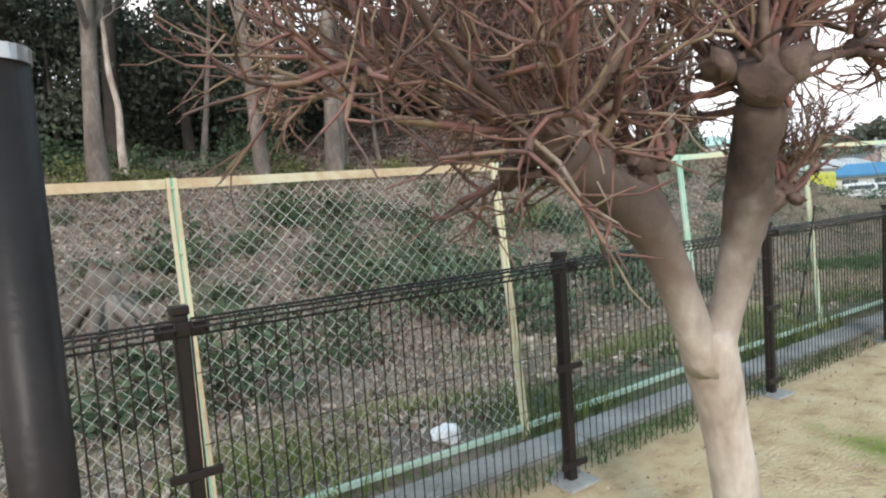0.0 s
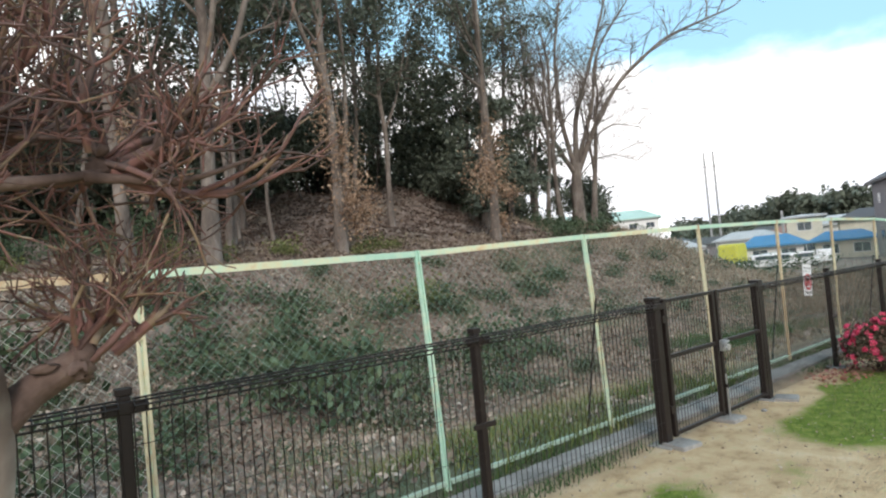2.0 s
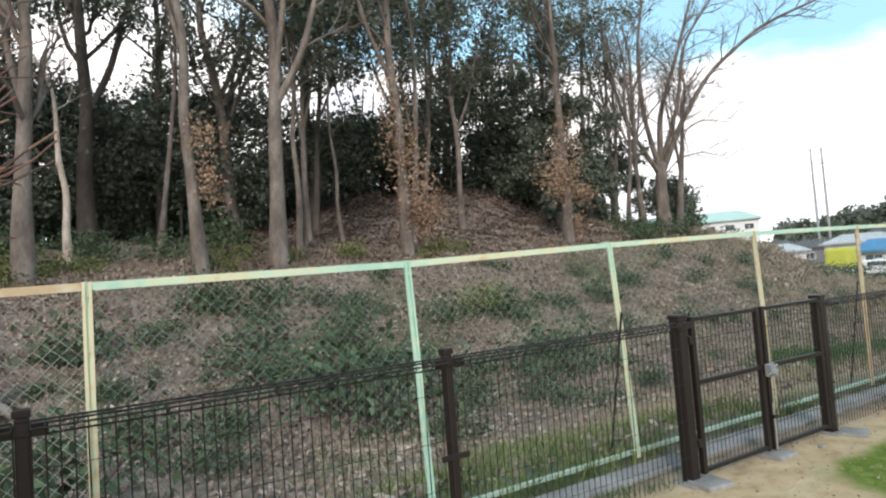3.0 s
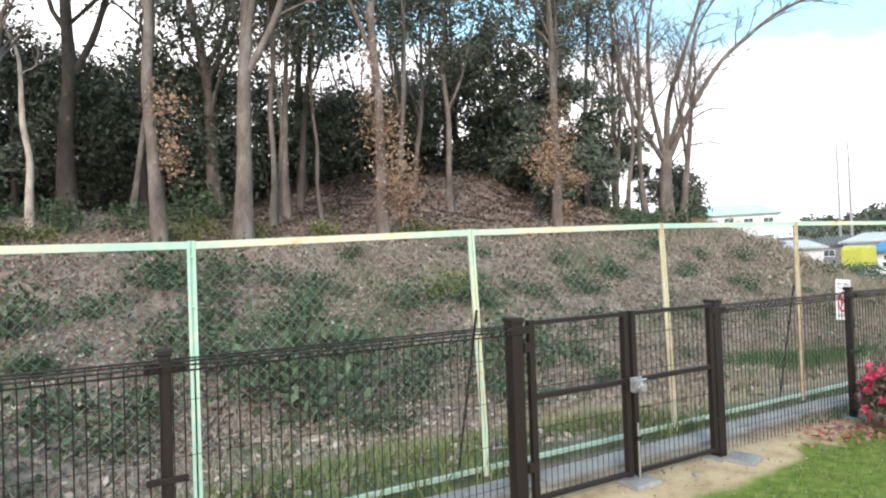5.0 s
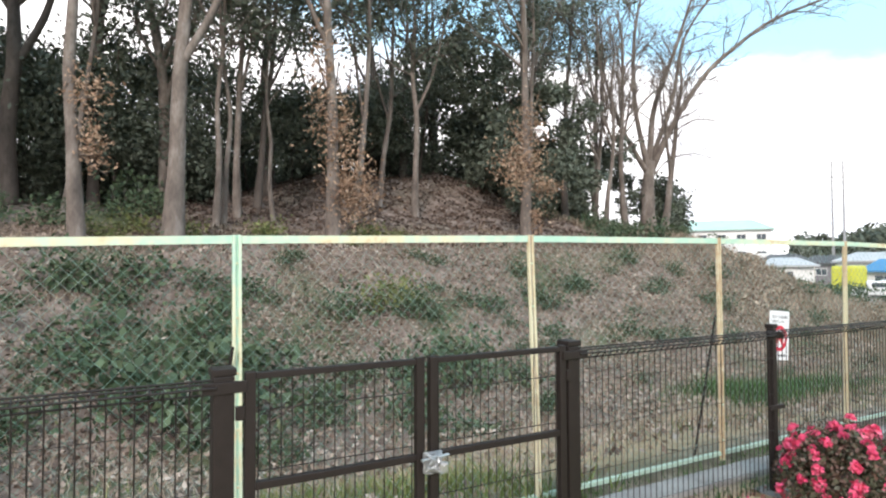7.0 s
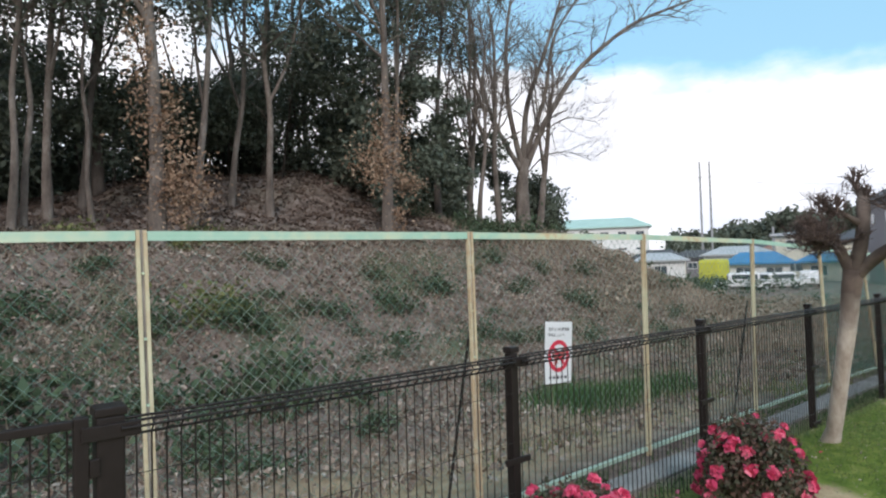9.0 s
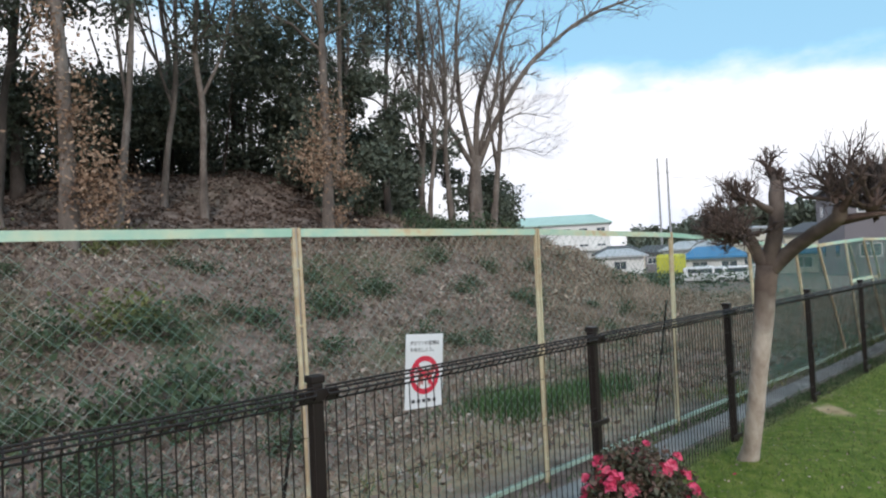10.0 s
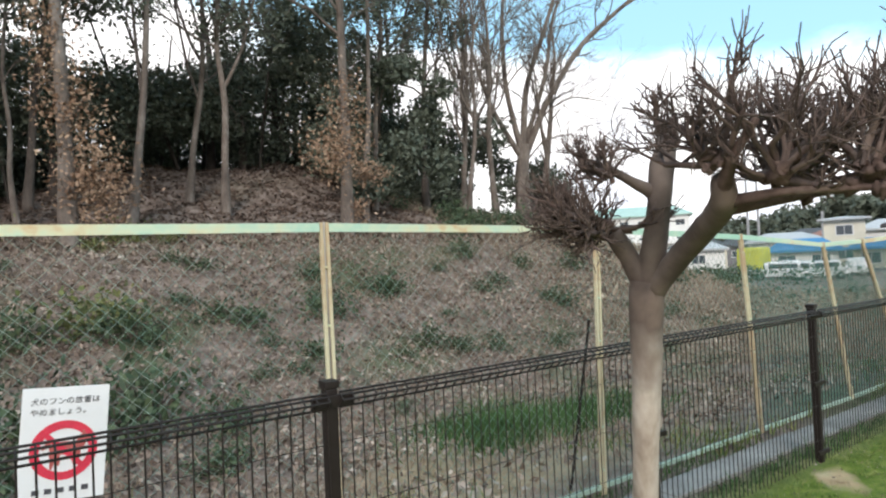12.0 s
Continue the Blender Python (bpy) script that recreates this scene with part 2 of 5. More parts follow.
YELLOW = plain("yellow_green_cover", (0.62, 0.62, 0.08), 0.6, scale=2, bump=0.1)
CAR_WHITE = plain("white_car_paint", (0.82, 0.82, 0.83), 0.25, spread=0.97, scale=2, bump=0.0)
GLASS_DARK = plain("dark_window_glass", (0.06, 0.075, 0.09), 0.12, scale=1, bump=0.0, specular=0.6)
RUBBER = plain("black_rubber", (0.03, 0.03, 0.03), 0.8, scale=9, bump=0.1)
POLE_GREY = plain("grey_concrete_pole", (0.36, 0.36, 0.37), 0.7, scale=2, bump=0.1)
STUMP_WOOD = material("weathered_stump_wood", [(0, (0.16, 0.14, 0.12)), (0.5, (0.40, 0.37, 0.34)), (1, (0.62, 0.6, 0.56))], scale=4, fine=25, bump=0.8, stretch_z=0.3)
PLASTIC_BAG = plain("white_plastic", (0.82, 0.83, 0.85), 0.35, spread=0.9, scale=20, bump=0.3)

# ---- helpers ----


def raw_mesh(name, verts, faces):
    """A mesh from arrays; all faces have the same number of corners."""
    verts, faces = np.asarray(verts, np.float32), np.asarray(faces, np.int32)
    me = bpy.data.meshes.new(name)
    k = faces.shape[1]
    me.vertices.add(len(verts))
    me.vertices.foreach_set("co", verts.ravel())
    me.loops.add(faces.size)
    me.loops.foreach_set("vertex_index", faces.ravel())
    me.polygons.add(len(faces))
    me.polygons.foreach_set("loop_start", np.arange(0, faces.size, k, dtype=np.int32))
    me.update(calc_edges=True)
    return me


def arr(name, vf, mat, parent=None, smooth=False, label="", kind=""):
    me = raw_mesh(name, *vf)
    me.materials.append(mat)
    if smooth:
        me.polygons.foreach_set("use_smooth", np.ones(len(me.polygons), bool))
    ob = new(name, me)
    ob.parent = parent
    return tagged(ob, label, kind=kind)


def part(name, bm, mat, parent=None, label="", smooth=False):
    me = bpy.data.meshes.new(name)
    bmesh.ops.recalc_face_normals(bm, faces=bm.faces)
    bm.to_mesh(me)
    bm.free()
    me.materials.append(mat)
    if smooth:
        for p in me.polygons:
            p.use_smooth = True
    ob = new(name, me)
    ob.parent = parent
    return tagged(ob, label)


def thing(name, label, category, at=(0, 0, 0), group=""):
    ob = new(name)
    ob.location = at
    return tagged(ob, label, category, group)


def add_box(bm, a, b, bevel=0.0, turn=None):
    a, b = Vector(a), Vector(b)
    m = Matrix.Translation((a + b) / 2) @ Matrix.Diagonal((*(b - a), 1))
    got = bmesh.ops.create_cube(bm, size=1, matrix=m)["verts"]
    if turn:
        bmesh.ops.transform(bm, matrix=turn, verts=got)
    if bevel:
        edges = list({e for v in got for e in v.link_edges})
        bmesh.ops.bevel(bm, geom=edges, offset=bevel, segments=2, affect="EDGES", profile=0.6)
    return got


def box(a, b, bevel=0.0):
    bm = bmesh.new()
    add_box(bm, a, b, bevel)
    return bm


def add_rod(bm, a, b, r, sides=10, r2=None):
    a, b = Vector(a), Vector(b)
    m = Matrix.Translation((a + b) / 2) @ (b - a).to_track_quat("Z", "Y").to_matrix().to_4x4()
    bmesh.ops.create_cone(bm, cap_ends=True, segments=sides, radius1=r, radius2=r if r2 is None else r2, depth=(b - a).length, matrix=m)


def rods(p0, p1, r0, r1, sides=3):
    """Open tapered prisms between rows of points."""
    p0, p1 = np.asarray(p0, float), np.asarray(p1, float)
    n = len(p0)
    r0, r1 = np.broadcast_to(r0, n), np.broadcast_to(r1, n)
    d = p1 - p0
    d /= np.linalg.norm(d, axis=1, keepdims=True) + 1e-9
    ref = np.where(np.abs(d[:, 2:3]) > 0.9, [[1.0, 0, 0]], [[0, 0, 1.0]])
    u = np.cross(d, ref)
    u /= np.linalg.norm(u, axis=1, keepdims=True)
    v = np.cross(d, u)
    ang = np.arange(sides) * 2 * np.pi / sides
    ring = u[:, None] * np.cos(ang)[None, :, None] + v[:, None] * np.sin(ang)[None, :, None]
    verts = np.concatenate([p0[:, None] + ring * r0[:, None, None], p1[:, None] + ring * r1[:, None, None]], 1).reshape(-1, 3)
    i = np.arange(sides)
    f = np.stack([i, (i + 1) % sides, (i + 1) % sides + sides, i + sides], 1)
    return verts, (f[None] + (np.arange(n) * 2 * sides)[:, None, None]).reshape(-1, 4)


def join(*parts):
    vs, fs, n = [], [], 0
    for v, f in parts:
        vs.append(v)
        fs.append(f + n)
        n += len(v)
    return np.concatenate(vs), np.concatenate(fs)


def leaves(rng, centres, size, aspect=0.55, flat=0.0):
    """Small folded leaves at the centres, turned at random; flat: 1 lies level."""
    n = len(centres)
    a = rng.normal(size=(n, 3))
    a[:, 2] *= 1 - flat * 0.8
    a /= np.linalg.norm(a, axis=1, keepdims=True)
    b = rng.normal(size=(n, 3))
    b[:, 2] *= 1 - flat * 0.8
    b -= (a * b).sum(1, keepdims=True) * a
    b /= np.linalg.norm(b, axis=1, keepdims=True)
    s = (size * rng.uniform(0.6, 1.3, n))[:, None]
    verts = np.stack([centres - a * s * 0.5, centres + b * s * aspect * 0.5, centres + a * s * 0.5, centres - b * s * aspect * 0.5], 1).reshape(-1, 3)
    return verts, np.arange(n * 4).reshape(n, 4)


def blades(rng, bases, height, width, lean=0.35):
    n = len(bases)
    h = height * rng.uniform(0.5, 1.4, n)
    ang = rng.uniform(0, 2 * np.pi, n)
    side = np.stack([np.cos(ang), np.sin(ang), np.zeros(n)], 1) * (width / 2)
    tip = bases + np.stack([rng.normal(0, lean, n) * h, rng.normal(0, lean, n) * h, h], 1)
    return np.stack([bases - side, bases + side, tip], 1).reshape(-1, 3), np.arange(n * 3).reshape(n, 3)


def tube(points, radii, sides=12, rough=0.0, rng=None):
    """A closed-up smooth limb along points; rough: how far its skin is uneven."""
    p = np.asarray(points, float)
    t = np.linspace(0, 1, len(p))
    n = max(8, len(p) * 5)
    tt = np.linspace(0, 1, n)
    q = np.stack([np.interp(tt, t, p[:, k]) for k in range(3)], 1)
    for _ in range(3):
        q[1:-1] = (q[:-2] + 2 * q[1:-1] + q[2:]) / 4
    r = np.interp(tt, t, radii)
    d = np.gradient(q, axis=0)
    d /= np.linalg.norm(d, axis=1, keepdims=True)
    ref = np.array([0.31, 0.95, 0.05])
    u = np.cross(d, ref)
    u /= np.linalg.norm(u, axis=1, keepdims=True)
    v = np.cross(d, u)
    ang = np.arange(sides) * 2 * np.pi / sides
    rr = np.repeat(r[:, None], sides, 1)
    if rough:
        rng = rng or np.random.default_rng(1)
        w = rng.normal(0, rough, (n, sides))
        w = (w + np.roll(w, 1, 1) + np.roll(w, -1, 1)) / 2
        w[1:-1] = (w[:-2] + w[1:-1] + w[2:]) / 2
        rr = rr * (1 + w)
    verts = q[:, None] + (u[:, None] * np.cos(ang)[None, :, None] + v[:, None] * np.sin(ang)[None, :, None]) * rr[:, :, None]
    i, j = np.meshgrid(np.arange(n - 1), np.arange(sides), indexing="ij")
    a, b = (i * sides + j).ravel(), (i * sides + (j + 1) % sides).ravel()
    f = np.stack([a, b, b + sides, a + sides], 1)
    verts = np.concatenate([verts.reshape(-1, 3), q[:1], q[-1:]])
    j = np.arange(0, sides, 1)
    base, end = n * sides, n * sides + 1
    k = (n - 1) * sides
    caps = np.stack([np.full(sides // 2, base), j[1::2][:sides // 2], j[0::2][:sides // 2], np.roll(j[1::2], 1)[:sides // 2]], 1)
    tops = np.stack([np.full(sides // 2, end), j[0::2] + k, j[1::2] + k, np.roll(j[0::2], -1) + k], 1)
    return verts, np.concatenate([f, caps, tops])


# ---- ground ----
PROFILE_Y = [-2000, 2.0, 2.6, 3.6, 5.0, 7.0, 8.6, 10.0, 11.2, 12.4, 13.7, 14.6, 15.6, 16.4, 20, 30, 50, 120]
PROFILE_Z = [0, 0, -0.06, -0.35, -0.85, -1.1, -1.0, -0.6, -0.1, 0.45, 1.05, 1.65, 2.15, 2.42, 3.2, 4.5, 5.4, 5.4]


def ground_z(x, y):
    x, y = np.asarray(x, float), np.asarray(y, float)
    bank = np.interp(y, PROFILE_Y, PROFILE_Z)
    low_z = np.interp(y, [-2000, 2.0, 2.6, 3.6, 5.0, 7.0, 400], [0, 0, -0.06, -0.3, -0.7, -0.9, -0.9])
    edge = 26.5 + 0.75 * np.clip(y - 12, 0, 40)
    k = np.clip((x - edge) / 15, 0, 1)
    k = k * k * (3 - 2 * k)
    z = bank * (1 - k) + low_z * k
    far = np.clip((np.hypot(x - 10, y - 20) - 75) / 60, 0, 1)
    z = z * (1 - far) - 0.9 * far * (y > 2)
    z = z + np.minimum(3.1 * np.exp(-(((x - 21.5) / 7.5) ** 2 + ((y - 28) / 5.5) ** 2)), 2.1 + 0.3 * np.sin(x * 0.9) + 0.15 * np.sin(x * 2.3 + y))
    rough = np.clip((y - 2.6) / 3, 0, 1) * (1 - far)
    z = z + rough * (0.07 * np.sin(x * 4.3 + 3 * np.sin(y * 1.9)) * np.sin(y * 3.7 + x) + 0.12 * np.sin(x * 1.3 + 2 * np.sin(y * 0.7)) * np.sin(y * 1.1 + 1) + 0.05 * np.sin(x * 3.1 + y * 2.3))
    z = z + 0.02 * np.clip((x - 12.8) / 0.6, 0, 1) * (y < 1.5)
    z = z + 0.11 * np.exp(-(((x - 14.9) / 0.9) ** 2 + ((y - 0.7) / 0.6) ** 2)) * (y < 1.4)
    z = z + 0.012 * np.sin(x * 2.2 + y) * np.sin(y * 2.9 - x) * (y < 0.9)
    return z


def patches(x, y, scale, seed):
    """Smooth random patches, about 0 to 1."""
    rng = np.random.default_rng(seed)
    out = 0
    for k in range(7):
        a, f, ph = rng.uniform(0, 2 * np.pi), scale * rng.uniform(0.5, 2.2), rng.uniform(0, 6.28)
        out = out + np.sin((np.cos(a) * x + np.sin(a) * y) * f + ph + 1.5 * np.sin(x * f * 0.4 + k))
    return 0.5 + out / 6


def lawn(x, y):
    """How green the park is: bare sand at first, turf further along."""
    t = np.clip((x - 10.4) / 3.5, 0, 1) + np.clip((x - 13.5) / 1.5, 0, 0.8)
    worn = patches(x, y, 5.0, 5)
    for cx, cy, rx, ry, s in ((9.9, 0.80, 0.9, 0.30, 0.8), (11.0, 0.62, 0.9, 0.35, 0.8), (10.7, 0.15, 1.1, 0.42, 0.9), (6.75, 0.62, 0.40, 0.2, 0.85), (7.5, 0.3, 0.3, 0.16, 0.8), (10.0, 0.45, 0.8, 0.32, 1.0), (8.9, 0.2, 0.35, 0.2, 0.6)):
        t = t + s * np.exp(-(((x - cx) / rx) ** 2 + ((y - cy) / ry) ** 2)) * np.clip(0.9 + worn, 0.5, 1.7)
    t = t + np.clip((x - 11.2) / 3.0, 0, 0.55) * (worn > 0.35)
    return np.clip((patches(x, y, 1.4, 4) - 0.80) * 3.0 + t * 1.9 - 0.25 * (y < -1.5) * (x < 14), 0, 1) * (y < 1.5)


def spaced(a, b, step, far):
    mid = np.arange(a, b + 1e-6, step)
    lo, hi = [a], [b]
    s = step
    while lo[-1] > -far:
        s *= 1.5
        lo.append(lo[-1] - s)
    s = step
    while hi[-1] < far:
        s *= 1.5
        hi.append(hi[-1] + s)
    return np.concatenate([lo[:0:-1], mid, hi[1:]])


gx, gy = spaced(-6, 46, 0.3, 1500), spaced(-5, 38, 0.22, 1500)
GX, GY = np.meshgrid(gx, gy, indexing="ij")
GZ = ground_z(GX, GY)
nx, ny = GX.shape
ii, jj = np.meshgrid(np.arange(nx - 1), np.arange(ny - 1), indexing="ij")
base = (ii * ny + jj).ravel()
ground = arr("ground", (np.stack([GX, GY, GZ], -1).reshape(-1, 3), np.stack([base, base + ny, base + ny + 1, base + 1], 1)), CONCRETE, smooth=True)
tagged(ground, "sandy park ground with turf patches and a brown weedy bank", "ground", kind="structure")
attr = ground.data.attributes.new("cover", "FLOAT_COLOR", "POINT")
wild = np.clip((GY - 1.30) / 0.2, 0, 1)
weed = np.clip((patches(GX, GY, 0.9, 9) - 0.55) * 2.5 + np.clip(1.3 - np.abs(GY - 2.3) / 1.1, 0, 1) * 0.9 * np.clip((14.5 - GX) / 2, 0.25, 1) - (GY > 16) * 0.3, 0, 1)
wild = wild * (1 - 0.75 * np.clip((GX - 8.3) / 1.5, 0, 1) * np.clip((19 - GX) / 3, 0, 1) * np.clip((GY - 2.2) / 0.5, 0, 1) * np.clip((7.0 - GY) / 2, 0, 1))
weed = weed * (1 - 0.85 * np.exp(-(((GX - 14.2) / 3.0) ** 2)) * (GY < 8.5)) * np.where((GX > 10) & (GY > 17), 0.2, 1.0)
rgba = np.stack([lawn(GX, GY), wild, weed, np.ones_like(GX)], -1).reshape(-1, 4).astype(np.float32)
attr.data.foreach_set("color", rgba.ravel())


def ground_material():
    m = bpy.data.materials.new("ground_cover")
    m.use_nodes = True
    t = m.node_tree
    p = t.nodes["Principled BSDF"]
    p.inputs["Roughness"].default_value = 0.95
    p.inputs["Specular IOR Level"].default_value = 0.1
    c = t.nodes.new("ShaderNodeTexCoord")
    at_ = t.nodes.new("ShaderNodeAttribute")
    at_.attribute_name = "cover"
    sp = t.nodes.new("ShaderNodeSeparateColor")
    t.links.new(at_.outputs["Color"], sp.inputs[0])

    def noisy(scale, stops, detail=6, lo=0.3, hi=0.7):
        n = t.nodes.new("ShaderNodeTexNoise")
        n.inputs["Scale"].default_value, n.inputs["Detail"].default_value, n.inputs["Roughness"].default_value = scale, detail, 0.65
        t.links.new(c.outputs["Object"], n.inputs["Vector"])
        r = t.nodes.new("ShaderNodeValToRGB")
        while len(r.color_ramp.elements) < len(stops):
            r.color_ramp.elements.new(0.5)
        for k, (e, col) in enumerate(zip(r.color_ramp.elements, stops)):
            e.position, e.color = lo + (hi - lo) * k / (len(stops) - 1), (*col, 1)
        t.links.new(n.outputs["Fac"], r.inputs["Fac"])
        return n, r.outputs["Color"]

    def blend(fac, a, b):
        x = t.nodes.new("ShaderNodeMix")
        x.data_type = "RGBA"
        t.links.new(fac, x.inputs["Factor"])
        t.links.new(a, x.inputs["A"])
        t.links.new(b, x.inputs["B"])
        return x.outputs["Result"]

    n1, sand = noisy(4.5, [(0.29, 0.20, 0.115), (0.46, 0.33, 0.195), (0.54, 0.405, 0.25), (0.61, 0.48, 0.33)])
    n2, turf = noisy(9, [(0.075, 0.12, 0.02), (0.14, 0.19, 0.035), (0.24, 0.26, 0.07)])
    n3, litter = noisy(3.2, [(0.08, 0.060, 0.050), (0.165, 0.125, 0.105), (0.255, 0.20, 0.172), (0.38, 0.315, 0.27)])
    n4, weeds = noisy(6, [(0.04, 0.058, 0.03), (0.085, 0.11, 0.055), (0.15, 0.155, 0.09)])
    k = t.nodes.new("ShaderNodeMath")
    k.operation = "MULTIPLY_ADD"
    t.links.new(n2.outputs["Fac"], k.inputs[0])
    k.inputs[1].default_value = 2.4
    sub = t.nodes.new("ShaderNodeMath")
    sub.operation = "SUBTRACT"
    t.links.new(sp.outputs[0], sub.inputs[0])
    sub.inputs[1].default_value = 1.35
    grown = t.nodes.new("ShaderNodeMath")
    grown.operation = "MULTIPLY_ADD"
    grown.inputs[1].default_value = 2.2
    t.links.new(sp.outputs[0], grown.inputs[0])
    t.links.new(sub.outputs[0], grown.inputs[2])
    t.links.new(grown.outputs[0], k.inputs[2])
    k.use_clamp = True
    park = blend(k.outputs[0], sand, turf)
    wk = t.nodes.new("ShaderNodeMath")
    wk.operation = "MULTIPLY"
    wk.use_clamp = True
    t.links.new(sp.outputs[2], wk.inputs[0])
    wk.inputs[1].default_value = 0.8
    out = blend(sp.outputs[1], park, blend(wk.outputs[0], litter, weeds))
    t.links.new(out, p.inputs["Base Color"])
    fine = t.nodes.new("ShaderNodeTexNoise")
    fine.inputs["Scale"].default_value, fine.inputs["Detail"].default_value = 45, 8
    t.links.new(c.outputs["Object"], fine.inputs["Vector"])
    b = t.nodes.new("ShaderNodeBump")
    b.inputs["Strength"].default_value, b.inputs["Distance"].default_value = 0.7, 0.03
    t.links.new(fine.outputs["Fac"], b.inputs["Height"])
    t.links.new(b.outputs[0], p.inputs["Normal"])
    return m


ground.data.materials[0] = ground_material()

drain = tagged(new("drain_channel"), "grey concrete drain strip between the two fences", "drain", kind="structure")
for k in range(-3, 20):
    x0 = k * 2.0
    part("channel_slab", box((x0 + 0.004, 1.56, -0.12), (x0 + 1.996, 1.80, 0.03 + 0.004 * (k % 3)), 0.012), CONCRETE, drain)

# ---- brown mesh fence ----
FY, POSTS = 1.30, [-4.33, -2.33, -0.25, 1.745, 3.583, 5.575, 7.58, 9.495, 11.435, 13.43, 15.42, 17.42, 19.42, 21.42, 23.42, 25.42, 27.42]
FTOP = 1.2


def fence_post(gate=False):
    t = thing("fence_post", "dark brown steel fence post with cap and panel clamps" if not gate else "thick dark brown steel gate post with cap", "fence post", group="posts of the brown mesh fence")
    w = 0.044 if gate else 0.026
    bm = bmesh.new()
    add_box(bm, (-w, -w, -0.05), (w, w, 1.19), 0.008)
    part("shaft", bm, BROWN_POST, t)
    part("cap", box((-w - 0.006, -w - 0.006, 1.19), (w + 0.006, w + 0.006, 1.222), 0.006), BROWN_POST, t)
    for z in ((1.145, 0.62, 0.10) if not gate else (1.145,)):
        part("clamp", box((-0.09, -w - 0.014, z - (0.028 if z > 1 else 0.016)), (0.09, -w + 0.004, z + (0.022 if z > 1 else 0.016)), 0.004), BROWN_POST, t)
    part("footing", box((-0.11, -0.11, -0.06), (0.11, 0.11, 0.012), 0.01), CONCRETE, t, "pale concrete footing")
    return t


def mesh_wires(x0, x1, z0, z1, y=0.0, fold=True, pitch=0.05):
    """Upright wires with level pairs, folded at the head."""
    n = max(2, round((x1 - x0) / pitch))
    xs = np.linspace(x0, x1, n + 1)
    o = np.ones_like(xs)
    v = rods(np.stack([xs, y * o, z0 * o], 1), np.stack([xs, y * o, z1 * o], 1), 0.0031, 0.0031, 4)
    zs = list(np.arange(z0 + 0.16, z1 - 0.05, 0.26))
    rows = [(y - 0.004, z) for z in zs]
    out = [v]
    if fold:
        rows += [(y, z1), (y - 0.035, z1 - 0.028), (y, z1 - 0.058), (y - 0.002, z1 + 0.004)]
        out.append(rods(np.stack([xs, y * o, z1 * o], 1), np.stack([xs, (y - 0.035) * o, (z1 - 0.028) * o], 1), 0.0020, 0.0020, 4))
        out.append(rods(np.stack([xs, (y - 0.035) * o, (z1 - 0.028) * o], 1), np.stack([xs, y * o, (z1 - 0.058) * o], 1), 0.0020, 0.0020, 4))
    r = np.array(rows)
    k = np.ones(len(r))
    out.append(rods(np.stack([x0 * k, r[:, 0], r[:, 1]], 1), np.stack([x1 * k, r[:, 0], r[:, 1]], 1), 0.003, 0.003, 5))
    return join(*out)


post = fence_post()
post.location = (POSTS[0], FY, 0)
gate_post = fence_post(True)
gate_post.location = (7.58, FY, 0)
for x in POSTS[1:]:
    if x == 9.495:
        copy_thing(gate_post, pose(x, FY, 0))
    elif x != 7.58:
        copy_thing(post, pose(x, FY, 0))


def wire_panel(w):
    """One welded panel: each upright and each cross wire is a part."""
    t = thing("mesh_panel", "dark brown welded wire fence panel with folded head", "fence panel", group="panels of the brown mesh fence")
    x0, x1, z0, z1 = 0.03, w - 0.03, 0.04, 1.175
    n = round((x1 - x0) / 0.05)
    bent = [(0, 0, z0), (0, 0, z1 - 0.058), (0, -0.035, z1 - 0.028), (0, 0, z1)]
    p = np.array(bent)
    upright = arr("upright_wire", rods(p[:-1], p[1:], 0.0034, 0.0034, 4), WIRE_DARK, t)
    upright.location = (x0, 0, 0)
    for k in range(1, n + 1):
        o = new("upright_wire", upright.data)
        o.parent, o.location = t, (x0 + (x1 - x0) * k / n, 0, 0)
    bar = None
    for y, z in [(-0.005, z) for z in np.arange(z0 + 0.16, z1 - 0.08, 0.26)] + [(0, z1), (-0.035, z1 - 0.028), (0, z1 - 0.058), (-0.012, z1 - 0.012)]:
        if bar is None:
            bar = arr("cross_wire", rods([(x0, 0, 0)], [(x1, 0, 0)], 0.0018, 0.0018, 5), WIRE_DARK, t)
            bar.location = (0, y, z)
        else:
            thick = z > 1.1
            o = new("cross_wire", bar.data)
            o.parent, o.location, o.scale = t, (0, y, z), (1, 2.9 if thick else 1, 2.9 if thick else 1)
    return t


first = None
for a, b in zip(POSTS, POSTS[1:]):
    if a == 7.58:
        continue
    if first is None or abs((b - a) - 2.0) > 0.01:
        t = wire_panel(b - a)
        t.location = (a, FY - 0.03, 0)
        first = first or t
    else:
        copy_thing(first, pose(a, FY - 0.03, 0))


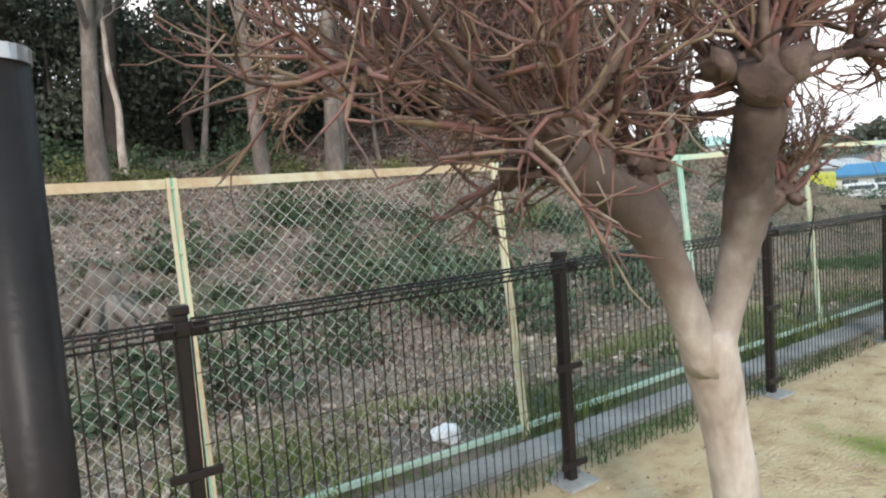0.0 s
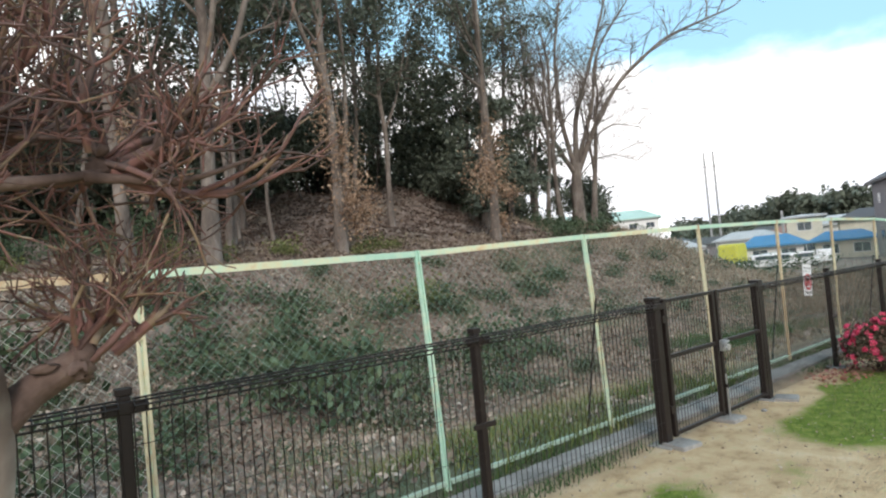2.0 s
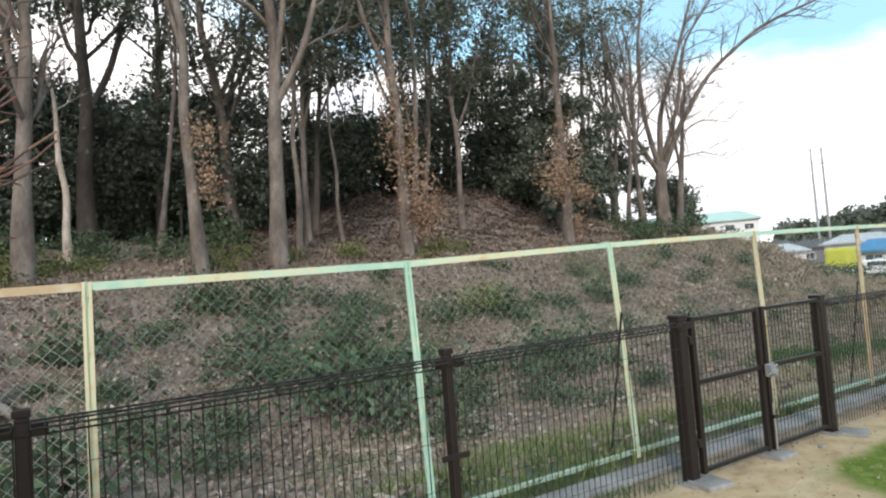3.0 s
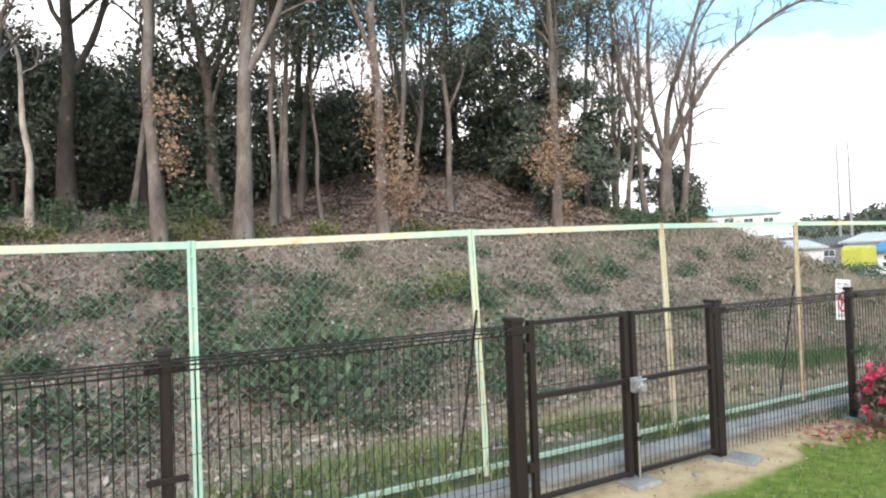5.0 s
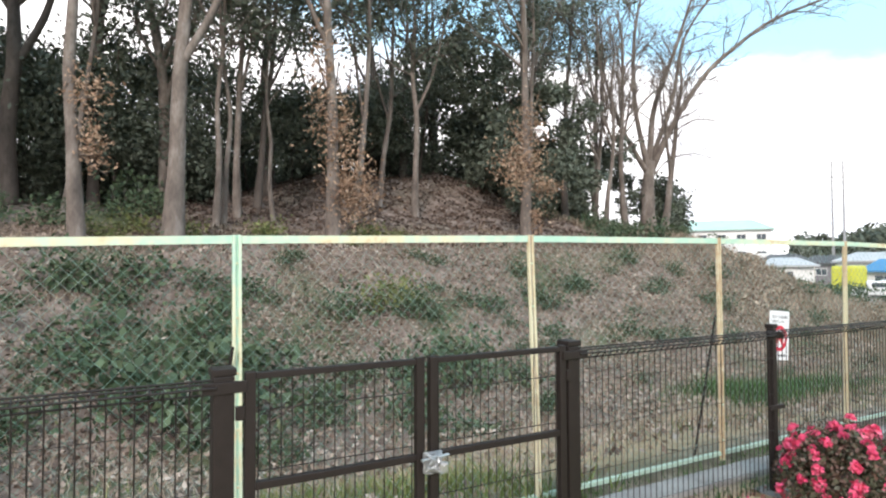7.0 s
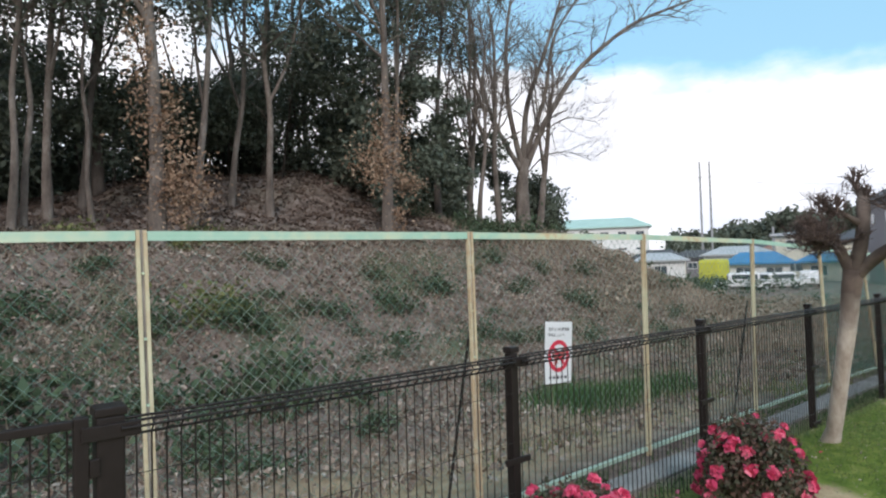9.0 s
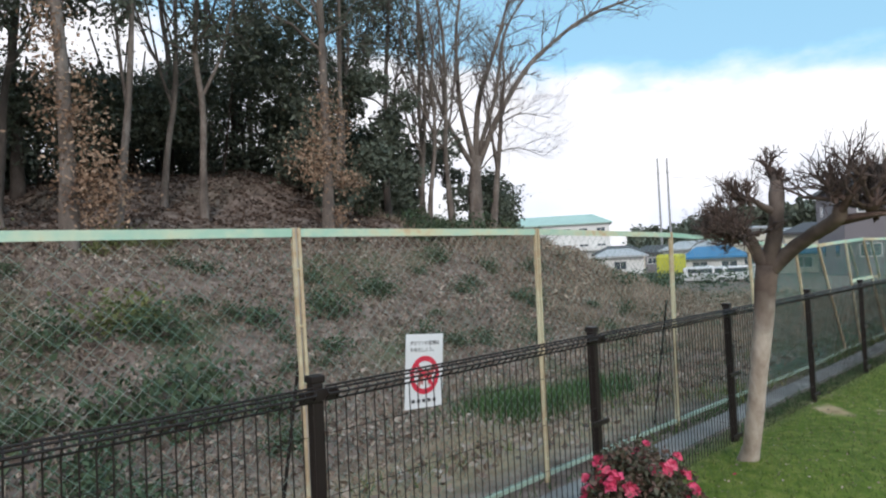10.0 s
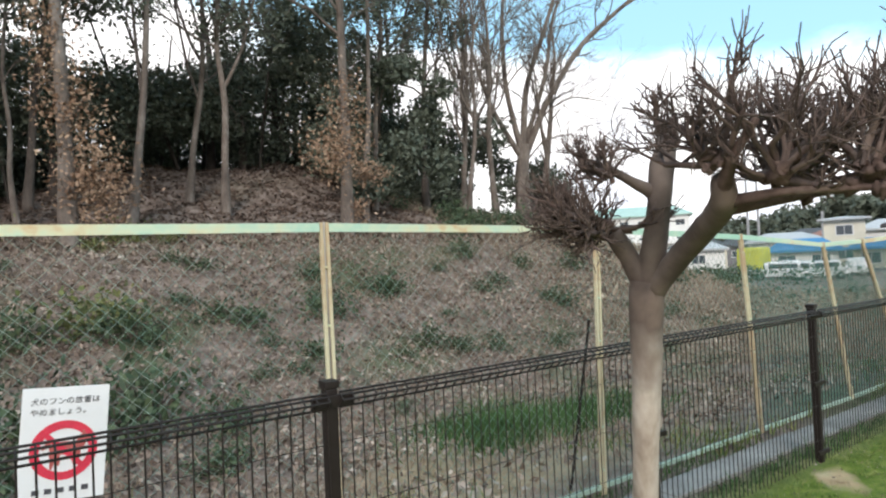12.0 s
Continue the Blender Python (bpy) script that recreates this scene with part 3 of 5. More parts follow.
def gate_leaf(name, x0, x1):
    t = thing(name, "dark brown steel gate leaf with wire infill, closed", "gate", (x0, FY - 0.03, 0), "leaves of the double gate")
    w = x1 - x0
    for n, a, b in (("stile", (0, -0.02, 0.05), (0.045, 0.02, 1.20)), ("stile", (w - 0.045, -0.02, 0.05), (w, 0.02, 1.20)),
                    ("top_rail", (0.045, -0.018, 1.165), (w - 0.045, 0.018, 1.195)), ("middle_rail", (0.045, -0.018, 0.695), (w - 0.045, 0.018, 0.73)),
                    ("bottom_rail", (0.045, -0.018, 0.06), (w - 0.045, 0.018, 0.09))):
        part(n, box(a, b, 0.005), BROWN_POST, t)
    arr("infill", mesh_wires(0.06, w - 0.06, 0.09, 1.165, 0.006, False), WIRE_DARK, t)
    for z in (0.25, 1.0):
        part("hinge", box((-0.04 if x0 < 8 else w, -0.025, z), (0 if x0 < 8 else w + 0.03, -0.005, z + 0.06), 0.004), BROWN_POST, t)
    return t


gate_leaf("gate_leaf", 7.665, 8.525)
right_leaf = gate_leaf("gate_leaf", 8.555, 9.43)
latch = thing("gate_latch", "worn silver gate latch wrapped in white cord beside the gate stiles", "latch", (8.555, FY - 0.06, 0.69))
part("plate", box((-0.05, -0.012, -0.05), (0.05, 0.0, 0.05), 0.004), STEEL, latch)
bm = bmesh.new()
add_rod(bm, (-0.07, -0.03, 0.02), (0.08, -0.03, 0.03), 0.008)
part("bolt", bm, STEEL, latch)
bm = bmesh.new()
add_box(bm, (0.02, -0.05, -0.055), (0.07, -0.02, 0.0), 0.01)
part("padlock", bm, STEEL, latch)
rng = np.random.default_rng(3)
a = np.linspace(0, 14, 60)
cord = np.stack([0.035 * np.cos(a * 2.1) + 0.02 * np.sin(a * 5), -0.035 + 0.02 * np.sin(a * 3.3), 0.035 * np.sin(a * 1.7) + 0.02 * np.cos(a * 1.1)], 1)
arr("cord", tube(cord, [0.0034] * 60, 6), STEEL, latch, True, "grey wire cord")
drop = thing("drop_bolt", "pale galvanised drop rod standing in a concrete socket", "bolt", (8.565, FY - 0.065, 0))
bm = bmesh.new()
add_rod(bm, (0, 0, 0.0), (0, 0, 0.42), 0.008)
part("rod", bm, STEEL, drop)
part("guide", box((-0.02, -0.012, 0.30), (0.02, 0.014, 0.33), 0.003), BROWN_POST, drop)
block = thing("concrete_block", "small pale concrete socket block under the gate", "block", (8.55, FY - 0.06, 0), "blocks at the gate")
part("body", box((-0.12, -0.11, -0.05), (0.12, 0.11, 0.035), 0.015), CONCRETE, block)
copy_thing(block, pose(9.56, FY - 0.16, -0.005, 0, 0, 18))
copy_thing(block, pose(7.62, FY - 0.12, 0.0, 0, 0, -8))

# ---- green chain-link fence ----


GREEN = [(-4.2, 2.02, 1.66), (-2.2, 2.03, 1.68), (-0.2, 2.04, 1.70), (1.90, 2.05, 1.715), (3.84, 2.10, 1.745), (5.806, 2.13, 1.767), (7.79, 2.10, 1.829),
         (9.76, 1.995, 1.87), (11.72, 1.93, 1.89), (13.716, 1.935, 1.90), (15.776, 1.945, 1.876)]
FEET = [(-4.2, 1.95), (-2.2, 1.95), (-0.2, 1.95), (1.92, 1.95), (3.824, 1.92), (5.792, 1.965), (7.782, 1.965), (9.80, 1.962), (11.78, 1.968), (13.76, 1.985), (15.746, 1.97)]
GREEN_TOPS = [(x, y, z) for x, y, z in GREEN] + [(17.70, 1.98, 1.80), (19.25, 1.98, 1.70), (20.15, 1.97, 1.72), (21.45, 1.96, 1.77), (22.42, 1.95, 1.80), (24.4, 1.93, 1.8), (26.4, 1.9, 1.8)]
GREEN_FEET = [(x, y, 0.02) for x, y in FEET] + [(17.92, 2.0, -0.01), (19.80, 2.0, -0.02), (21.35, 2.0, 0.0), (22.15, 2.0, 0.0), (23.8, 2.0, 0.0), (25.7, 1.98, 0.0), (27.6, 1.95, 0.0)]


def angle_bar(bm, a, b, w=0.045, th=0.005, face=Vector((0, -1, 0))):
    """An L-shaped steel bar."""
    a, b = Vector(a), Vector(b)
    d = (b - a).normalized()
    s = d.cross(face).normalized()
    for off, wide in ((s * 0, (s * w, face * th)), (s * 0, (s * th, face * -w))):
        q = [a + off, a + off + wide[0], a + off + wide[0] + wide[1], a + off + wide[1]]
        vs = [bm.verts.new(p) for p in q] + [bm.verts.new(p + b - a) for p in q]
        for f in ((0, 1, 2, 3), (7, 6, 5, 4), (0, 4, 5, 1), (1, 5, 6, 2), (2, 6, 7, 3), (3, 7, 4, 0)):
            bm.faces.new([vs[k] for k in f])


def diamonds(p00, p10, p01, p11, pitch=0.078, r=0.00125):
    """Zigzag chain-link wires between four corners."""
    p00, p10, p01, p11 = (np.array(p, float) for p in (p00, p10, p01, p11))
    w, h = np.linalg.norm(p10 - p00), np.linalg.norm(p01 - p00)
    nw, nh = round(w / pitch), round(h / pitch)
    u, v = np.meshgrid(np.arange(nw * 2 + 1), np.arange(nh * 2), indexing="ij")
    u, v = u.ravel(), v.ravel()
    up = (u + v) % 2 == 0
    a = np.stack([np.where(up, u, u), v], 1)

    def place(a, off):
        s, t = a[:, 0:1] / (nw * 2), a[:, 1:2] / (nh * 2)
        p = (p00 * (1 - s) + p10 * s) * (1 - t) + (p01 * (1 - s) + p11 * s) * t
        p[:, 1] += off
        return p

    keep = up & (u < nw * 2)
    one = rods(place(a[keep], 0.003), place(a[keep] + [1, 1], 0.003), r, r, 3)
    keep = up & (u > 0)
    two = rods(place(a[keep], -0.003), place(a[keep] + [-1, 1], -0.003), r, r, 3)
    return join(one, two)


for k, (top, foot) in enumerate(zip(GREEN_TOPS, GREEN_FEET)):
    t = thing("green_fence_post", "weathered pale green steel angle post with peeling paint and rust", "fence post", foot, "posts of the green chain-link fence")
    bm = bmesh.new()
    d = Vector(top) - Vector(foot)
    angle_bar(bm, (-0.024, 0, -0.1), (-0.024 + d.x, d.y, d.z), 0.016)
    angle_bar(bm, (0.008, 0, -0.1), (0.008 + d.x, d.y, d.z), 0.016)
    part("shaft", bm, PALE_GREEN if 4 < foot[0] < 9 else CREAM_RUST, t)
    bm = bmesh.new()
    angle_bar(bm, (-0.009, 0.012, -0.1), (-0.009 + d.x, d.y + 0.012, d.z), 0.018)
    part("web", bm, STUMP_WOOD if foot[0] > 9 else PALE_GREEN, t, "recessed back of the post")
    bolt = None
    for z in np.arange(0.15, 1.7, 0.3):
        q = d * (z / d.z)
        if bolt is None:
            bm = bmesh.new()
            add_rod(bm, (0, -0.012, 0), (0, 0.004, 0), 0.007, 6)
            bolt = part("bolt_head", bm, PALE_GREEN, t)
            bolt.location = (q.x, q.y, z)
        else:
            o2 = new("bolt_head", bolt.data)
            o2.parent, o2.location = t, (q.x, q.y, z)
    if k in (6, 8, 10):
        bm = bmesh.new()
        add_rod(bm, (-0.03, 0.03, 1.2), (-0.16, 0.16, 0.0), 0.010, 6)
        part("brace", bm, BROWN_POST, t, "thin dark diagonal brace")
for (a, b), (c, d) in zip(zip(GREEN_TOPS, GREEN_TOPS[1:]), zip(GREEN_FEET, GREEN_FEET[1:])):
    t = thing("chain_link_panel", "green chain-link panel between weathered pale green angle rails", "fence panel", c, "panels of the green chain-link fence")
    o = Vector(c)
    a, b, c, d = (Vector(p) - o for p in (a, b, c, d))
    up = Vector((0, 0, 1))
    bm = bmesh.new()
    angle_bar(bm, a + Vector((0.026, 0, -0.004)), b + Vector((-0.026, 0, -0.004)), 0.045, face=Vector((0, -1, 0)))
    part("top_rail", bm, CREAM_RUST if o.x < 3 else PALE_GREEN, t)
    bm = bmesh.new()
    angle_bar(bm, c + Vector((0.026, 0, 0.05)), d + Vector((-0.026, 0, 0.05)), 0.03, face=Vector((0, -1, 0)))
    part("bottom_rail", bm, RAIL_GREEN, t, "green-painted bottom rail")
    if 21.9 < o.x < 22.5:
        bm = bmesh.new()
        angle_bar(bm, c.lerp(a, 0.63), d.lerp(b, 0.63), 0.05)
        part("middle_rail", bm, PALE_GREEN, t)
    if o.x > 17:
        arr("green_net", diamonds(c + Vector((0.02, 0.03, 0.06)), d + Vector((-0.02, 0.03, 0.06)), a + Vector((0.02, 0.03, -0.03)), b + Vector((-0.02, 0.03, -0.03)), 0.05), NET_GREEN, t, label="fine teal-green netting")
    arr("mesh", diamonds(c + Vector((0.01, 0.012, 0.06)), d + Vector((-0.01, 0.012, 0.06)), a + Vector((0.01, 0.012, -0.03)), b + Vector((-0.01, 0.012, -0.03)), r=0.0017 if o.x < 3 else 0.0013), WIRE_BACKLIT if o.x < 3 else WIRE_GREEN, t)

frame_thing = thing("leaning_frame", "empty cream steel frame leaning behind the far chain-link fence", "frame", (24.9, 2.6, 0.0))
for name, p, q in (("side_bar", (-0.6, 0.04, 1.80), (0.0, 0.05, 1.02)), ("side_bar", (-0.08, -0.22, 1.82), (0.5, -0.2, 1.04)), ("top_bar", (-0.6, 0.04, 1.80), (-0.08, -0.22, 1.82)),
                   ("bottom_bar", (0.0, 0.05, 1.02), (0.5, -0.2, 1.04)), ("prop", (0.0, 0.05, 1.04), (0.1, 0.02, -0.1)), ("prop", (0.5, -0.2, 1.06), (0.58, -0.22, -0.1))):
    bm = bmesh.new()
    angle_bar(bm, p, q, 0.045)
    part(name, bm, CREAM_RUST, frame_thing)

# ---- sign ----
sign = thing("notice_board", "white notice with a red ring, wired to the chain-link fence", "sign", (12.395, 1.935, 0.80))
sign.rotation_euler = (0, radians(4.7), 0)
part("board", box((0, 0, 0), (0.30, 0.004, 0.45), 0.0015), SIGN_WHITE, sign)


def lettering(name, text, x, z, size, mat):
    cu = bpy.data.curves.new(name, "FONT")
    cu.body, cu.size, cu.extrude = text, size, 0.0005
    ob = new(name, cu)
    bpy.context.view_layer.update()
    me = bpy.data.meshes.new_from_object(ob)
    bpy.data.objects.remove(ob)
    me.materials.clear()
    me.materials.append(mat)
    o = new(name, me)
    o.parent, o.location, o.rotation_euler = sign, (x, -0.002, z), (radians(90), 0, 0)
    return o


lettering("lettering", "犬のフンの放置は", 0.028, 0.385, 0.030, SIGN_BLACK)
lettering("lettering", "やめましょう。", 0.028, 0.343, 0.030, SIGN_BLACK)
bm = bmesh.new()
ring = []
for k in range(41):
    a = 2 * math.pi * k / 40
    ring.append([bm.verts.new((0.15 + r * math.cos(a), -0.003, 0.20 + r * math.sin(a))) for r in (0.117, 0.085)])
for a, b in zip(ring, ring[1:]):
    bm.faces.new((a[0], b[0], b[1], a[1]))
part("prohibition_ring", bm, SIGN_RED, sign, "faded red ring")
bm = bmesh.new()
for deep, ((cx, cz), (rx, rz), lean_by) in enumerate((((0.150, 0.208), (0.052, 0.026), 0), ((0.120, 0.190), (0.020, 0.030), 10), ((0.185, 0.205), (0.026, 0.028), 0), ((0.112, 0.160), (0.008, 0.034), 6),
                                    ((0.130, 0.165), (0.008, 0.026), -8), ((0.186, 0.168), (0.008, 0.032), -4), ((0.200, 0.170), (0.007, 0.028), 10),
                                    ((0.222, 0.242), (0.024, 0.016), 20), ((0.208, 0.226), (0.016, 0.020), -30), ((0.216, 0.262), (0.006, 0.012), -10), ((0.094, 0.228), (0.008, 0.028), 40))):
    turn = Matrix.Translation((cx, -0.0012 - 0.0002 * deep, cz)) @ Matrix.Rotation(radians(lean_by), 4, "Y") @ Matrix.Diagonal((rx, 0.0012, rz, 1))
    bmesh.ops.create_cone(bm, cap_ends=True, segments=16, radius1=1, radius2=1, depth=1, matrix=turn @ Matrix.Rotation(radians(90), 4, "X"))
part("dog_shape", bm, SIGN_FADED, sign, "plain faded brown-red animal shape")
slash = part("slash", box((-0.010, -0.0055, -0.098), (0.010, -0.0045, 0.098)), SIGN_RED, sign, "faded red diagonal bar")
slash.location, slash.rotation_euler = (0.15, 0, 0.20), (0, radians(-45), 0)
bm = bmesh.new()
for k in range(5):
    add_box(bm, (0.05 + k * 0.042, -0.0035, 0.035), (0.074 + k * 0.042, -0.0015, 0.055), 0.0004)
part("print_bars", bm, SIGN_BLACK, sign, "small dark printed bars")

# ---- brown pole at the start ----
pole = thing("round_pole", "thick dark brown round pole with a pale flat cap", "pole", (1.325, 0.22, 0))
bm = bmesh.new()
add_rod(bm, (0, 0, -0.05), (0.005, 0, 1.785), 0.050, 28)
part("shaft", bm, BROWN_POST, pole, smooth=True)
bm = bmesh.new()
add_rod(bm, (0.005, 0, 1.785), (0.005, 0, 1.81), 0.053, 28)
part("cap", bm, STEEL, pole, "pale metal cap")

# ---- pruned park trees ----


def shoot(rng, out, p, d, length, r, depth, up=0.5, wild=0.45, short=0.72, kids=(2, 4)):
    """Grows shoots from p along d into out as rows of p0, p1, r0, r1."""
    n = 3
    q = np.array(p, float)
    for k in range(n):
        d = d + rng.normal(0, 0.24, 3) + np.array([0, 0, up * 0.12])
        d = d / np.linalg.norm(d)
        e = q + d * length / n
        ra, rb = r * (1 - 0.3 * k / n), r * (1 - 0.3 * (k + 1) / n)
        out.append((q, e, ra, rb))
        q = e
        if depth > 0 and k > 0:
            for _ in range(rng.integers(*kids)):
                s = d + rng.normal(0, wild, 3)
                s[2] += up * 0.35
                shoot(rng, out, q, s / np.linalg.norm(s), length * short * rng.uniform(0.7, 1.25), rb * 0.62, depth - 1, up, wild, short, kids)


def twigs_of(rows, sides=4):
    p0, p1 = np.array([r[0] for r in rows]), np.array([r[1] for r in rows])
    r0, r1 = np.array([r[2] for r in rows]), np.array([r[3] for r in rows])
    return rods(p0, p1 + (p1 - p0) * 0.04, r0, r1, sides)


def pruned_tree(label, limbs, knobs, seed, twig=TWIG, rise=0.35):
    """limbs: rows of name, points, radii, material; knobs: place, radius, shoots, mean direction, spread, length."""
    rng = np.random.default_rng(seed)
    o = Vector(limbs[0][1][0])
    t = thing("pruned_tree", label, "tree", o)
    for name, pts, radii, mat in limbs:
        arr(name, tube(np.array(pts) - np.array(o), radii, 14, 0.05, rng), mat, t, True)
    for place, rad, count, way, spread, length in knobs:
        bm = bmesh.new()
        for q in range(7):
            off = Vector(rng.normal(0, 0.62 if q else 0, 3)) * rad
            bmesh.ops.create_icosphere(bm, subdivisions=2, radius=rad * (0.85 if q == 0 else rng.uniform(0.35, 0.6)), matrix=Matrix.Translation(off))
        for v in bm.verts:
            v.co *= 1 + 0.35 * noise.noise(v.co * (1.6 / rad) + Vector(place)) + 0.38 * noise.noise(v.co * (3.4 / rad))
            v.co += Vector(place) - o
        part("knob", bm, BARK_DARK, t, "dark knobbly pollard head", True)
        rows = []
        for _ in range(count):
            d = np.array(way, float) + rng.normal(0, spread, 3)
            d[2] = max(d[2], -0.02)
            d /= np.linalg.norm(d)
            shoot(rng, rows, np.array(place) - np.array(o) + d * rad * 0.5 + rng.normal(0, rad * 0.5, 3), d, length * rng.uniform(0.5, 1.2), 0.0085 * rng.uniform(0.5, 1.9), 2, rise, 0.55)
        arr("twig_mass", twigs_of(rows), twig, t, kind="stuff")
    return t


pruned_tree("pruned bare park tree, pale forked trunk, red-brown twigs, beside fence", [
    ("trunk", [(3.26, 0.12, -0.08), (3.22, 0.12, 0.3), (3.12, 0.12, 0.72), (3.03, 0.12, 1.08)], [0.11, 0.078, 0.072, 0.088], BARK_PARK),
    ("left_limb", [(3.03, 0.12, 0.96), (2.90, 0.10, 1.18), (2.78, 0.08, 1.36), (2.70, 0.08, 1.46), (2.56, 0.07, 1.52), (2.40, 0.05, 1.60)], [0.060, 0.052, 0.058, 0.074, 0.056, 0.062], BARK_PARK),
    ("right_limb", [(3.03, 0.12, 0.94), (3.08, 0.06, 1.18), (3.07, 0.02, 1.34), (3.05, -0.02, 1.46), (3.00, -0.06, 1.58), (2.96, -0.12, 1.72)], [0.060, 0.050, 0.055, 0.066, 0.058, 0.066], BARK_PARK),
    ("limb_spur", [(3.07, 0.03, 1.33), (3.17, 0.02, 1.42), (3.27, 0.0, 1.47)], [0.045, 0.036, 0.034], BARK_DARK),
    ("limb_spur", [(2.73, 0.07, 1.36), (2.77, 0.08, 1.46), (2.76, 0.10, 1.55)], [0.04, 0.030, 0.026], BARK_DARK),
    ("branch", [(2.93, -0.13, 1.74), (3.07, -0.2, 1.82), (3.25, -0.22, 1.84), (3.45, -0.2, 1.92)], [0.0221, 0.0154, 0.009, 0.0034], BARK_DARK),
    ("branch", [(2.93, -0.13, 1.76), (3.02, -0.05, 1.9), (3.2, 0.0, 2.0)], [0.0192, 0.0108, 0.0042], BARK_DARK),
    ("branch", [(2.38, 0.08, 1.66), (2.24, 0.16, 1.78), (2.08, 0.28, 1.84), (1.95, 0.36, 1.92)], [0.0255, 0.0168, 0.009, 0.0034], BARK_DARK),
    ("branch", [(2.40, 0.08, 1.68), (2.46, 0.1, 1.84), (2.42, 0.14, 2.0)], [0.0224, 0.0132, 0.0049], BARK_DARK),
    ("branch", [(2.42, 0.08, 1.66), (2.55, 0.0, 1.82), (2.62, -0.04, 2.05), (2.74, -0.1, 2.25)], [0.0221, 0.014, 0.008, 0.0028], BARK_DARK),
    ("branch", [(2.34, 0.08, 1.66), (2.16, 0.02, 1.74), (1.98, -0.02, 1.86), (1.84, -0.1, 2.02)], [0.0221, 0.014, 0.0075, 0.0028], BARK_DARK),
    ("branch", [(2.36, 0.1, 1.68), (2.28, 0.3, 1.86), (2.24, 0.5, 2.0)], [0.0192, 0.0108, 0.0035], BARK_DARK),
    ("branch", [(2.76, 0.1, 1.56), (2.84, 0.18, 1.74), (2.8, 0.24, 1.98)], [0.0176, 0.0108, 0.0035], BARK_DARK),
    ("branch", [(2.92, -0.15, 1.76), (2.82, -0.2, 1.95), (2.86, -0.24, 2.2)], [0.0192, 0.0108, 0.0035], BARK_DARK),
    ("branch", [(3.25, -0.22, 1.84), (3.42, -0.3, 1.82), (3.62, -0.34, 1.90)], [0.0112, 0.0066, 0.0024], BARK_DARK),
], [
    ((2.37, 0.08, 1.66), 0.085, 30, (-0.35, 0.15, 0.45), 0.6, 0.26),
    ((2.55, 0.08, 1.58), 0.045, 14, (0.0, 0.1, 0.8), 0.55, 0.26),
    ((2.92, -0.15, 1.76), 0.08, 26, (0.1, 0.0, 0.7), 0.6, 0.26),
    ((2.76, 0.11, 1.58), 0.05, 15, (-0.1, 0.2, 0.8), 0.5, 0.26),
    ((3.28, -0.20, 1.86), 0.028, 14, (0.6, 0.0, 0.4), 0.5, 0.22),
    ((3.1, -0.02, 1.95), 0.028, 12, (0.3, 0.0, 0.9), 0.5, 0.26),
    ((3.26, -0.01, 1.48), 0.036, 13, (0.40, 0.1, 0.8), 0.34, 0.16),
    ((2.08, 0.28, 1.86), 0.03, 18, (-0.5, 0.2, 0.4), 0.55, 0.26),
    ((2.43, 0.13, 1.95), 0.03, 18, (-0.1, 0.1, 0.9), 0.6, 0.26),
], 11)

